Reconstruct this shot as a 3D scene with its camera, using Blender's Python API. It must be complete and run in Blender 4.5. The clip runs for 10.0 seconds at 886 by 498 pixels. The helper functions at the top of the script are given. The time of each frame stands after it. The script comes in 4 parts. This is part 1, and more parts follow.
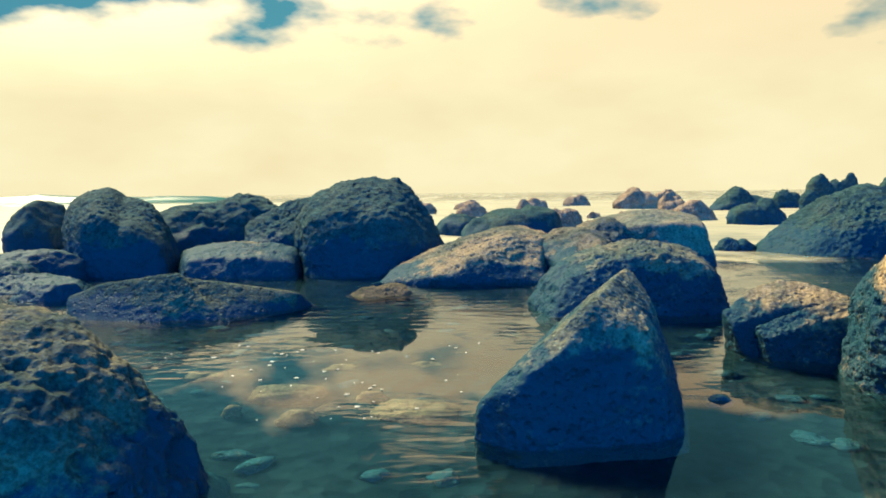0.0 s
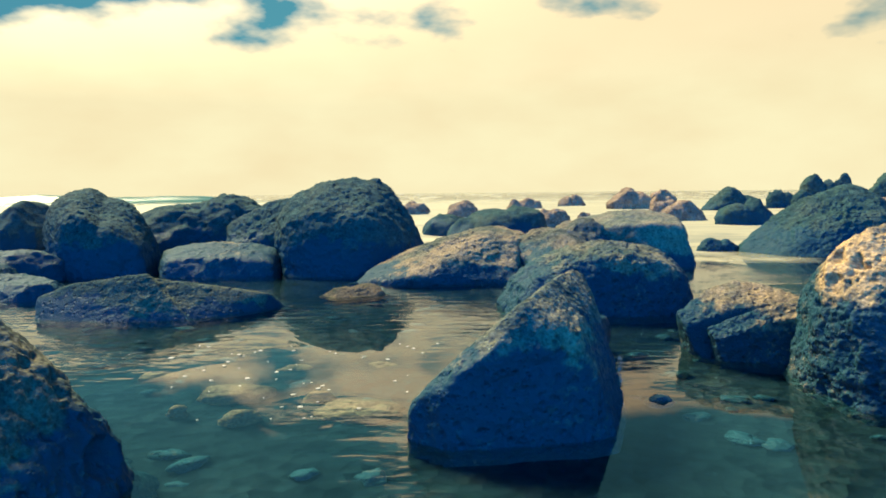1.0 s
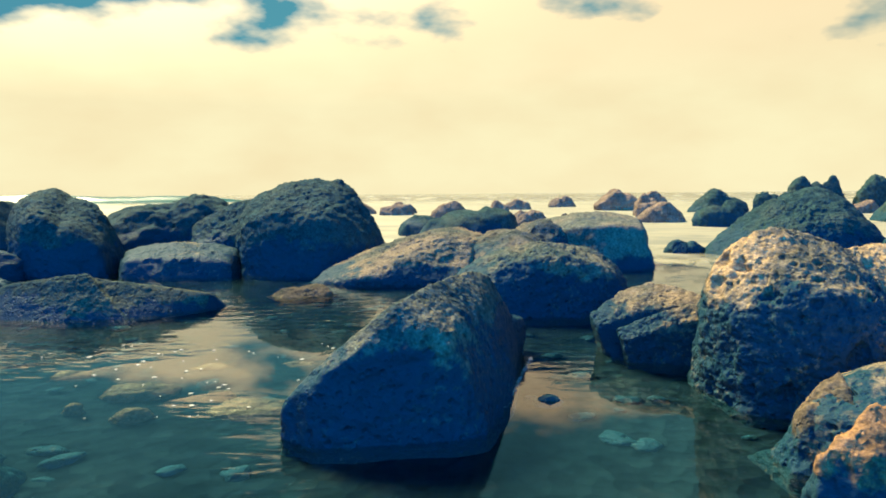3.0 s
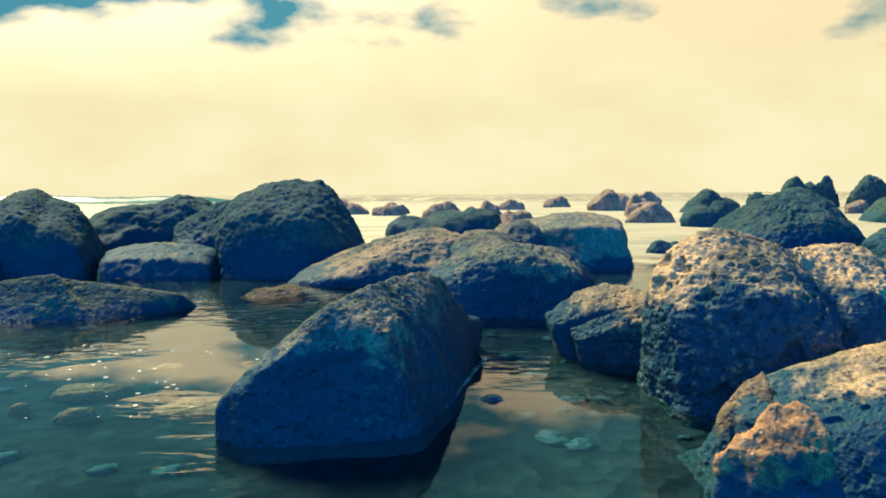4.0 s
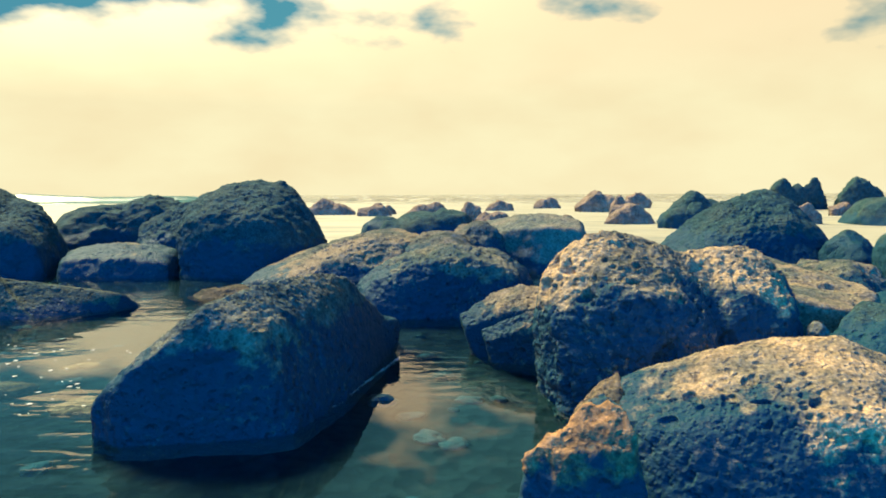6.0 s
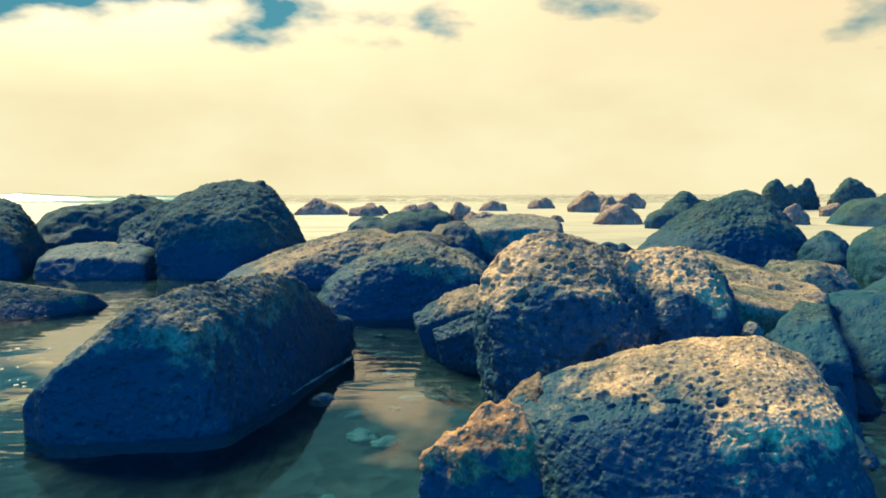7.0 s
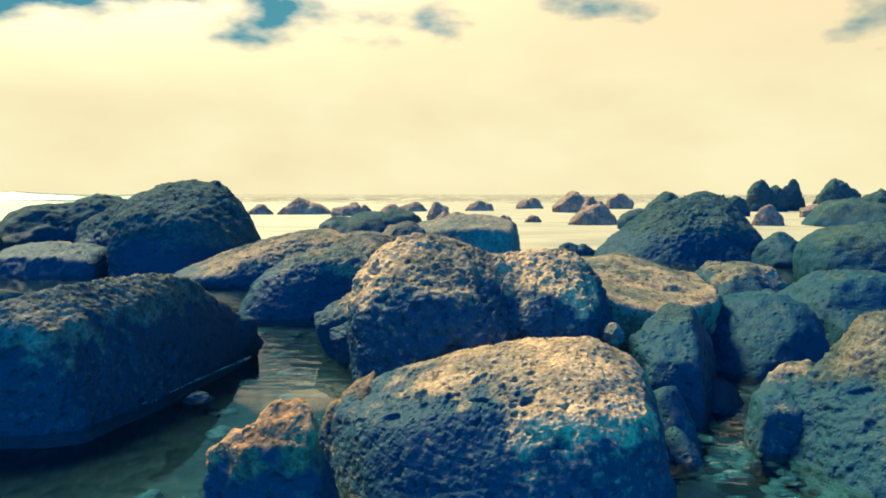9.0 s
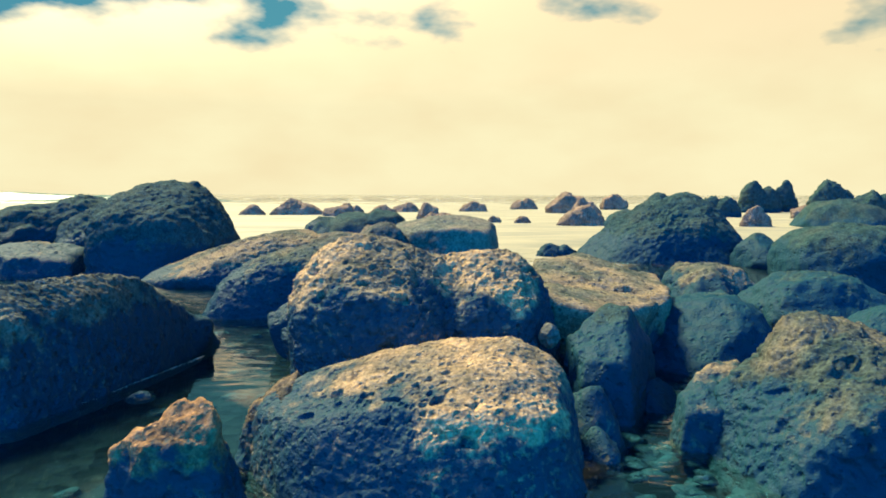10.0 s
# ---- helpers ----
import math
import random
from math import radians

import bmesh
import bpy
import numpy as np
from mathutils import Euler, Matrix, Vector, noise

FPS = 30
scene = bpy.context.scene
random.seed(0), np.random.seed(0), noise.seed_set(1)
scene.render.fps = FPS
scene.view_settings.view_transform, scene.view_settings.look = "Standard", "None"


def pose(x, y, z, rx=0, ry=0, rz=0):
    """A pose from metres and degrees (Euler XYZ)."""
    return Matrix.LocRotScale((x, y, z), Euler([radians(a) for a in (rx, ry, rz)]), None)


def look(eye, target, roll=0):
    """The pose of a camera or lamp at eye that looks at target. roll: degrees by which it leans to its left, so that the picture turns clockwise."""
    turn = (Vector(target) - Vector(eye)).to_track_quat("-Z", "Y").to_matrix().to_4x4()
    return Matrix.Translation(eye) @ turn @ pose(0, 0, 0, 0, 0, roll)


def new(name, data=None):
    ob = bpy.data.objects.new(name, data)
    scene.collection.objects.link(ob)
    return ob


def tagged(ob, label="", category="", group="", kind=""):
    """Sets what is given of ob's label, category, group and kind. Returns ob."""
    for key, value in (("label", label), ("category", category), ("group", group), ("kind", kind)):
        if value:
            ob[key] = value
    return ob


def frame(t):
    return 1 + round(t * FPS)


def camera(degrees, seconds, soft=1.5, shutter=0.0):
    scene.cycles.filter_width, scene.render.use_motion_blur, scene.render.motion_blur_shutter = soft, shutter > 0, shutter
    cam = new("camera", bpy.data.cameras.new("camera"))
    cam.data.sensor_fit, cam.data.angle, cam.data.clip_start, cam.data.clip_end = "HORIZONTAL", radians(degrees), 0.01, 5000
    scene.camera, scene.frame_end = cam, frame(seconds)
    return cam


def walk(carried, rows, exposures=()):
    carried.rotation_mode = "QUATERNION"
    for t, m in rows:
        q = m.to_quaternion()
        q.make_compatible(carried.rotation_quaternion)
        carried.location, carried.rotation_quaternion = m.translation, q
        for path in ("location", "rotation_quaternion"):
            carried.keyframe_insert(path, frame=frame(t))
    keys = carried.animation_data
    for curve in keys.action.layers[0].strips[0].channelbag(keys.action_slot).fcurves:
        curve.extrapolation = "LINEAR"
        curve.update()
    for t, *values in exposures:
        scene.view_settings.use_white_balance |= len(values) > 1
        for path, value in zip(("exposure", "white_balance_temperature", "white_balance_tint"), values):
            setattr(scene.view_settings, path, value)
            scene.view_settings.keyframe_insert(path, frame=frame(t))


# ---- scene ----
cam = camera(65.0, 10.0, soft=1.8)
METRES, EYE, TILT, LEAN, TURN = 1.0, 0.35, -4.6, 0.6, 0.0
ROWS = [
    (0.0, 0.0, 0.0, 0.0, -0.0, 0.0, -0.0),
    (0.5, 0.0489, -0.0031, 0.001, -0.01, -0.0, 0.04),
    (1.0, 0.0959, -0.0047, 0.0022, -0.01, 0.0, -0.0),
    (1.5, 0.1352, -0.0066, 0.0024, -0.04, 0.05, -0.05),
    (2.0, 0.1843, -0.009, 0.0025, -0.03, 0.05, -0.1),
    (2.5, 0.2327, -0.0117, 0.0032, -0.05, 0.09, -0.19),
    (4.0, 0.3769, -0.0177, 0.0052, -0.13, 0.15, -0.19),
    (4.5, 0.4251, -0.0198, 0.0056, -0.15, 0.22, -0.26),
    (5.0, 0.4671, -0.0219, 0.0061, -0.19, 0.21, -0.3),
    (5.5, 0.514, -0.0242, 0.0072, -0.19, 0.24, -0.32),
    (7.0, 0.667, -0.0301, 0.0087, -0.31, 0.25, -0.46),
    (7.5, 0.7214, -0.0328, 0.0095, -0.36, 0.29, -0.52),
    (8.0, 0.7811, -0.0354, 0.011, -0.37, 0.24, -0.58),
    (8.5, 0.8358, -0.0382, 0.0124, -0.4, 0.22, -0.62),
    (9.0, 0.8919, -0.0411, 0.014, -0.41, 0.18, -0.61),
    (9.5, 0.9454, -0.0437, 0.0149, -0.43, 0.18, -0.67),
    (10.0, 0.9988, -0.046, 0.0156, -0.45, 0.27, -0.68),
]
walk(cam, [(t, pose(0, 0, EYE, TILT, LEAN, TURN) @ pose(METRES * x, 1.9 * METRES * y, METRES * z, 90 + pitch * 0.5, roll, yaw * 0.5)) for t, x, y, z, yaw, pitch, roll in ROWS])

# ---- light: hazy bright sky ahead, blue sky above and behind ----
SUN_AZ, SUN_EL = -46.0, 50.0      # degrees left of straight ahead, above the horizon
SUN_WAY = (math.sin(radians(SUN_AZ)) * math.cos(radians(SUN_EL)), math.cos(radians(SUN_AZ)) * math.cos(radians(SUN_EL)), math.sin(radians(SUN_EL)))
BLUE = (0.0003, 0.43, 0.90, 1)     # thin sky seen through the gaps
scene.view_settings.exposure = 1.94


def node(tree, kind, **sockets):
    n = tree.nodes.new(kind)
    for k, v in sockets.items():
        if k in n.inputs:
            n.inputs[k].default_value = v
    return n


def ramp(tree, fac, stops):
    r = tree.nodes.new("ShaderNodeValToRGB")
    el = r.color_ramp.elements
    el[0].position, el[0].color = stops[0][0], stops[0][1]
    el[1].position, el[1].color = stops[-1][0], stops[-1][1]
    for p, c in stops[1:-1]:
        e = el.new(p)
        e.color = c
    tree.links.new(fac, r.inputs[0])
    return r.outputs[0]


def maths(tree, op, a, b=None, clamp=False):
    m = tree.nodes.new("ShaderNodeMath")
    m.operation, m.use_clamp = op, clamp
    for i, v in enumerate((a, b)):
        if v is None:
            continue
        if isinstance(v, (int, float)):
            m.inputs[i].default_value = v
        else:
            tree.links.new(v, m.inputs[i])
    return m.outputs[0]


def mix(tree, fac, a, b, blend="MIX"):
    m = tree.nodes.new("ShaderNodeMix")
    m.data_type, m.blend_type = "RGBA", blend
    for i, v in ((0, fac), (6, a), (7, b)):
        if isinstance(v, (int, float, tuple)):
            m.inputs[i].default_value = v
        else:
            tree.links.new(v, m.inputs[i])
    return m.outputs[2]


def make_world():
    w = bpy.data.worlds.new("sky")
    w.use_nodes = True
    scene.world = w
    t = w.node_tree
    bg = t.nodes["Background"]
    sky = t.nodes.new("ShaderNodeTexSky")
    sky.sky_type, sky.sun_disc = "NISHITA", False
    sky.sun_elevation, sky.sun_rotation = radians(SUN_EL), radians(SUN_AZ)
    sky.air_density, sky.dust_density, sky.ozone_density = 1.0, 0.6, 3.0
    co = t.nodes.new("ShaderNodeTexCoord")
    way = co.outputs["Generated"]
    sep = t.nodes.new("ShaderNodeSeparateXYZ")
    t.links.new(way, sep.inputs[0])
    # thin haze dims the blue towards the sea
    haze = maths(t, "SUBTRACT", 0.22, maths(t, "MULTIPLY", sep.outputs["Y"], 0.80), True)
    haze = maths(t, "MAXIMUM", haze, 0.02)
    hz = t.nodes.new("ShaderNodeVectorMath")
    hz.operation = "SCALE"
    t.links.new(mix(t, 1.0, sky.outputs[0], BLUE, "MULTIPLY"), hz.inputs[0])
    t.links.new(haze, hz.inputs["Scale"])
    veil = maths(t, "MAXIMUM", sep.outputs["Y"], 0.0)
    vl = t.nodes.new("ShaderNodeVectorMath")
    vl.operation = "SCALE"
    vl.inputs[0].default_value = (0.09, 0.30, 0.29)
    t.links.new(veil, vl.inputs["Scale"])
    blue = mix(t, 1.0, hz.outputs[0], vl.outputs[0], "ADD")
    # broken cloud: a closed bright veil low down ahead, gaps higher up, clear behind
    mp = t.nodes.new("ShaderNodeMapping")
    mp.inputs["Scale"].default_value = (3.0, 3.0, 7.0)
    t.links.new(way, mp.inputs[0])
    nz = node(t, "ShaderNodeTexNoise", Scale=1.7, Detail=5.0, Roughness=0.5)
    t.links.new(mp.outputs[0], nz.inputs["Vector"])
    up = maths(t, "MULTIPLY", maths(t, "SUBTRACT", sep.outputs["Z"], 0.180), 16.0)
    behind = maths(t, "MULTIPLY", maths(t, "MAXIMUM", maths(t, "SUBTRACT", 0.88, sep.outputs["Y"]), 0.0), 8.0)
    cover = maths(t, "ADD", maths(t, "MULTIPLY", maths(t, "SUBTRACT", nz.outputs[0], 0.5), 8.0), 1.95)
    cover = maths(t, "SUBTRACT", cover, maths(t, "ADD", up, behind), True)
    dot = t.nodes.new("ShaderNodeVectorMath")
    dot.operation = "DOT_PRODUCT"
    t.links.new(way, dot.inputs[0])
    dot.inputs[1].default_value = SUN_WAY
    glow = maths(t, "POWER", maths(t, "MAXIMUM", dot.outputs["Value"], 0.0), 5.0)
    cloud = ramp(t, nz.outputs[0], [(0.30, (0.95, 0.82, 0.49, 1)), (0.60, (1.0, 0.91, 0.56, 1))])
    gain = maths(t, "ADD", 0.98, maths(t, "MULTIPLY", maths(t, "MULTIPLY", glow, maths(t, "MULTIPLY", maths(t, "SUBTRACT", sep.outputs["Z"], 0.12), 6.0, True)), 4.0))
    cloud = mix(t, maths(t, "MULTIPLY", maths(t, "SUBTRACT", sep.outputs["Z"], 0.13), 7.0, True), cloud, (1.0, 0.79, 0.48, 1))
    vs = t.nodes.new("ShaderNodeVectorMath")
    vs.operation = "SCALE"
    t.links.new(cloud, vs.inputs[0])
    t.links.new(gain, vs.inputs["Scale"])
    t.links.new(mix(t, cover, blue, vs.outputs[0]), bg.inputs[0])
    bg.inputs[1].default_value = 0.261


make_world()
lamp = bpy.data.lights.new("sun", "SUN")
lamp.energy, lamp.angle, lamp.color = 3.8, radians(18.0), (0.96, 0.85, 0.49)
sun = new("sun", lamp)
sun.matrix_world = look(6 * Vector(SUN_WAY), (0, 0, 0))

# ---- materials ----


def rock_material(name, dark, light, warm, scale=1.0, pits=1.0, warm_amount=0.35, tide=0.06):
    """Weathered volcanic rock: mottled grain, open pores, warm crust in patches, wet near the water with shade painted
    into the dark.
    """
    m = bpy.data.materials.new(name)
    m.use_nodes = True
    t = m.node_tree
    b = t.nodes["Principled BSDF"]
    co = t.nodes.new("ShaderNodeTexCoord")
    geo = t.nodes.new("ShaderNodeNewGeometry")
    pos = co.outputs["Object"]
    big = node(t, "ShaderNodeTexNoise", Scale=5.0 * scale, Detail=4.0, Roughness=0.6)
    mid = node(t, "ShaderNodeTexNoise", Scale=26.0 * scale, Detail=5.0, Roughness=0.65)
    fine = node(t, "ShaderNodeTexNoise", Scale=150.0 * scale, Detail=3.0, Roughness=0.7)
    vor = node(t, "ShaderNodeTexVoronoi", Scale=52.0 * scale, Randomness=1.0)
    vor2 = node(t, "ShaderNodeTexVoronoi", Scale=120.0 * scale, Randomness=1.0)
    for n in (big, mid, fine, vor, vor2):
        t.links.new(pos, n.inputs["Vector"])
    tone = ramp(t, mid.outputs[0], [(0.30, (*dark, 1)), (0.70, (*light, 1))])
    crust = ramp(t, big.outputs[0], [(0.45, (0, 0, 0, 1)), (0.62, (1, 1, 1, 1))])
    crust = maths(t, "MULTIPLY", crust, warm_amount)
    tone = mix(t, crust, tone, (*warm, 1))
    speck = ramp(t, fine.outputs[0], [(0.36, (0.55, 0.57, 0.60, 1)), (0.66, (1.42, 1.38, 1.3, 1))])
    tone = mix(t, 1.0, tone, speck, "MULTIPLY")
    # pale shell and salt specks
    dots = ramp(t, vor2.outputs["Color"], [(0.80, (0, 0, 0, 1)), (0.86, (1, 1, 1, 1))])
    dots = maths(t, "MULTIPLY", dots, ramp(t, vor2.outputs["Distance"], [(0.20, (1, 1, 1, 1)), (0.36, (0, 0, 0, 1))]))
    tone = mix(t, maths(t, "MULTIPLY", dots, 0.6 * pits, True), tone, (min(1, 2.2 * light[0]), min(1, 2.1 * light[1]), min(1, 1.9 * light[2]), 1))
    # pores are darker than the rock around them
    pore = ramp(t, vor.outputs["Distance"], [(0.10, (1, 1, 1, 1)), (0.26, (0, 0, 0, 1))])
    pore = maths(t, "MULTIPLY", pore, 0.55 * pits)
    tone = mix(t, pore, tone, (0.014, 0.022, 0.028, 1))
    # the tide's wet band; its dark colour also paints the shade on lower faces
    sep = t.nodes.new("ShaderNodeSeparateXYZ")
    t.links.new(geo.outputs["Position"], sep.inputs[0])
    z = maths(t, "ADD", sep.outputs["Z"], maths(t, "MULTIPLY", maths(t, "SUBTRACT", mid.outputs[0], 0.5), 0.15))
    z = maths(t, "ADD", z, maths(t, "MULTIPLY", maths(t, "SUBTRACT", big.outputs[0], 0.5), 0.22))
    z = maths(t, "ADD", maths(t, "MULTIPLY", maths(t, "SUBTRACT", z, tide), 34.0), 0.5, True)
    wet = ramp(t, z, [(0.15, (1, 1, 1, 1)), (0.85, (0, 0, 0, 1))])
    # barnacles and dry crust show through the wet and shaded layer in specks and blotches
    shell = node(t, "ShaderNodeTexNoise", Scale=85.0 * scale, Detail=3.0, Roughness=0.6)
    t.links.new(pos, shell.inputs["Vector"])
    blotch = node(t, "ShaderNodeTexNoise", Scale=11.0 * scale, Detail=2.0)
    t.links.new(pos, blotch.inputs["Vector"])
    bare = maths(t, "MULTIPLY", ramp(t, shell.outputs[0], [(0.54, (0, 0, 0, 1)), (0.64, (1, 1, 1, 1))]), ramp(t, blotch.outputs[0], [(0.44, (0.05, 0.05, 0.05, 1)), (0.62, (0.75, 0.75, 0.75, 1))]))
    wet_shade = maths(t, "MULTIPLY", wet, maths(t, "SUBTRACT", 0.97, maths(t, "MULTIPLY", bare, 0.6)))
    tone = mix(t, wet_shade, tone, (0.007, 0.040, 0.060, 1))
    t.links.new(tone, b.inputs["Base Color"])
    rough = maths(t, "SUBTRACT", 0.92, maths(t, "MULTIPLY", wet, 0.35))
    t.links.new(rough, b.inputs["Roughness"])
    h = maths(t, "ADD", maths(t, "MULTIPLY", mid.outputs[0], 1.0), maths(t, "MULTIPLY", fine.outputs[0], 0.35))
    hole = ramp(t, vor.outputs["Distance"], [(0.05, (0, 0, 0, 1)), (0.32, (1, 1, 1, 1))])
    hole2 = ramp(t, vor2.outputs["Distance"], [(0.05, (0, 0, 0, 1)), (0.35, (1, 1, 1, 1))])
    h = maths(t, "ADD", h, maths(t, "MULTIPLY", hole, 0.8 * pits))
    h = maths(t, "ADD", h, maths(t, "MULTIPLY", hole2, 0.35 * pits))
    bump = node(t, "ShaderNodeBump", Strength=0.7, Distance=0.008 / scale)
    t.links.new(h, bump.inputs["Height"])
    t.links.new(bump.outputs[0], b.inputs["Normal"])
    b.inputs["Specular IOR Level"].default_value = 0.05
    return m


# tide: height up to which a rock takes the wet and painted-shade navy
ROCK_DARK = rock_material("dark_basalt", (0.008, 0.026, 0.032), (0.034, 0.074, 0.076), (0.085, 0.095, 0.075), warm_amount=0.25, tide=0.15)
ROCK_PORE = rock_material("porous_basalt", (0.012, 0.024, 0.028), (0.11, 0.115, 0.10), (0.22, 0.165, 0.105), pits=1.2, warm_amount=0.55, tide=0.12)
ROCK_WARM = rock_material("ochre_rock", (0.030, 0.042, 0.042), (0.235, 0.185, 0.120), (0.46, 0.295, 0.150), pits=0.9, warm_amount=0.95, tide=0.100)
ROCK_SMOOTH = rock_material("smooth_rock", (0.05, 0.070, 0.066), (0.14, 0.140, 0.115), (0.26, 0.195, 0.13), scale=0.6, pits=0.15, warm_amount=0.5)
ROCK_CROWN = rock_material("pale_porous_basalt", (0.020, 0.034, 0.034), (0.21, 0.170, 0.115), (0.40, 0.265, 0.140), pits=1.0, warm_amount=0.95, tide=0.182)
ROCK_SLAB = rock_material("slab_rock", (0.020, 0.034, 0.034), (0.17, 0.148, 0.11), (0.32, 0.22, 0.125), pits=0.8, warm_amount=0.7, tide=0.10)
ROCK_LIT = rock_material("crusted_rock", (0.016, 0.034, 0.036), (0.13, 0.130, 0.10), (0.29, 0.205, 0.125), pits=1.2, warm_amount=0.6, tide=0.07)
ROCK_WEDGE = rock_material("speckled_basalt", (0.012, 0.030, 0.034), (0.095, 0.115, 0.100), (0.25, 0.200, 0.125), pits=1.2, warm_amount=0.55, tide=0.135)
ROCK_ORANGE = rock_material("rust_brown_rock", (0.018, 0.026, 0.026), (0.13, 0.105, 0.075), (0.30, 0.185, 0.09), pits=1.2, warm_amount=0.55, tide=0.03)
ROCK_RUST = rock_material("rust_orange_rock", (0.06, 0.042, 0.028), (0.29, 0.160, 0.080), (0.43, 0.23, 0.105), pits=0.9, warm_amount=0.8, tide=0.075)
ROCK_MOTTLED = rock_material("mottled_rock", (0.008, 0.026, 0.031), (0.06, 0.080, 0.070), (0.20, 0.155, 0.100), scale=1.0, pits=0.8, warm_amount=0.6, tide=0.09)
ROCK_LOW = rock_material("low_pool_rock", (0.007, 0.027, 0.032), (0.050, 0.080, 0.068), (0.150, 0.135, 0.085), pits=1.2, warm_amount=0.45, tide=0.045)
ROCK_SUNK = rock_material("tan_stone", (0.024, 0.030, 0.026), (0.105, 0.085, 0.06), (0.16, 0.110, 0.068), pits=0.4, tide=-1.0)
ROCK_FAR = rock_material("shore_rock", (0.075, 0.062, 0.052), (0.24, 0.172, 0.125), (0.34, 0.225, 0.145), scale=0.45, pits=0.3, warm_amount=0.7)


def water_material():
    m = bpy.data.materials.new("sea_water")
    m.use_nodes = True
    t = m.node_tree
    b = t.nodes["Principled BSDF"]
    geo = t.nodes.new("ShaderNodeNewGeometry")
    pos = geo.outputs["Position"]
    sep = t.nodes.new("ShaderNodeSeparateXYZ")
    t.links.new(pos, sep.inputs[0])
    b.inputs["Base Color"].default_value = (0.45, 0.72, 0.74, 1)
    t.links.new(maths(t, "ADD", 0.02, maths(t, "MULTIPLY", maths(t, "MULTIPLY", maths(t, "SUBTRACT", sep.outputs["Y"], 6.0), 0.05, True), 0.07)), b.inputs["Roughness"])
    b.inputs["IOR"].default_value = 1.4
    b.inputs["Transmission Weight"].default_value = 1.0
    # ripples: long across, in patches; calm between
    mp = t.nodes.new("ShaderNodeMapping")
    mp.inputs["Scale"].default_value = (9.0, 26.0, 1.0)
    t.links.new(pos, mp.inputs[0])
    rip = node(t, "ShaderNodeTexNoise", Scale=1.0, Detail=2.0, Roughness=0.45, Distortion=0.4)
    t.links.new(mp.outputs[0], rip.inputs["Vector"])
    patch = node(t, "ShaderNodeTexNoise", Scale=1.7, Detail=1.0)
    t.links.new(pos, patch.inputs["Vector"])
    amount = ramp(t, patch.outputs[0], [(0.50, (0, 0, 0, 1)), (0.66, (1, 1, 1, 1))])
    lane = maths(t, "SUBTRACT", 1.0, maths(t, "ABSOLUTE", maths(t, "MULTIPLY", maths(t, "SUBTRACT", sep.outputs["Y"], 2.15), 2.2)), True)
    amount = maths(t, "MAXIMUM", amount, maths(t, "MULTIPLY", lane, 0.7))
    # a breath of wind in the channel
    gust = t.nodes.new("ShaderNodeVectorMath")
    gust.operation = "DISTANCE"
    t.links.new(pos, gust.inputs[0])
    gust.inputs[1].default_value = (0.50, 1.55, 0)
    gust = maths(t, "SUBTRACT", 1.0, maths(t, "MULTIPLY", gust.outputs["Value"], 2.4), True)
    amount = maths(t, "MAXIMUM", amount, maths(t, "MULTIPLY", gust, 0.6))
    bump = node(t, "ShaderNodeBump", Strength=1.0, Distance=0.006)
    t.links.new(maths(t, "MULTIPLY", rip.outputs[0], amount), bump.inputs["Height"])
    t.links.new(bump.outputs[0], b.inputs["Normal"])
    # foam where the swell washes between the outer rocks
    fn = node(t, "ShaderNodeTexNoise", Scale=0.9, Detail=6.0, Roughness=0.62)
    t.links.new(pos, fn.inputs["Vector"])
    near = maths(t, "MULTIPLY", maths(t, "SUBTRACT", sep.outputs["Y"], 2.9), 0.5, True)
    far = maths(t, "MULTIPLY", maths(t, "SUBTRACT", sep.outputs["Y"], 17.0), 0.2, True)
    f = maths(t, "ADD", fn.outputs[0], maths(t, "MULTIPLY", near, 0.5))
    f = maths(t, "SUBTRACT", f, maths(t, "MULTIPLY", far, 0.30))
    f = ramp(t, f, [(0.68, (0, 0, 0, 1)), (0.86, (1, 1, 1, 1))])
    f = maths(t, "MULTIPLY", f, maths(t, "MULTIPLY", maths(t, "SUBTRACT", sep.outputs["Y"], 2.7), 1.3, True))
    foam = node(t, "ShaderNodeBsdfPrincipled", Roughness=0.7)
    streak_map = t.nodes.new("ShaderNodeMapping")
    streak_map.inputs["Scale"].default_value = (0.8, 3.2, 1.0)
    t.links.new(pos, streak_map.inputs[0])
    streak = node(t, "ShaderNodeTexNoise", Scale=1.0, Detail=5.0, Roughness=0.65, Distortion=0.6)
    t.links.new(streak_map.outputs[0], streak.inputs["Vector"])
    t.links.new(ramp(t, streak.outputs[0], [(0.36, (0.16, 0.155, 0.115, 1)), (0.50, (0.25, 0.225, 0.148, 1)), (0.66, (0.31, 0.278, 0.182, 1))]), foam.inputs["Base Color"])
    # the rising swell offshore is turbid and green
    silt = node(t, "ShaderNodeBsdfPrincipled", Roughness=0.30, IOR=1.33)
    silt.inputs["Base Color"].default_value = (0.012, 0.085, 0.075, 1)
    silt.inputs["Specular IOR Level"].default_value = 0.12
    t.links.new(bump.outputs[0], silt.inputs["Normal"])
    open_sea = t.nodes.new("ShaderNodeMixShader")
    swell = maths(t, "MULTIPLY", maths(t, "SUBTRACT", 2.2, maths(t, "ABSOLUTE", maths(t, "SUBTRACT", sep.outputs["Y"], 26.0))), 1.5, True)
    swell = maths(t, "MULTIPLY", swell, maths(t, "MULTIPLY", maths(t, "SUBTRACT", -5.0, sep.outputs["X"]), 0.4, True))
    t.links.new(swell, open_sea.inputs[0])
    t.links.new(b.outputs[0], open_sea.inputs[1])
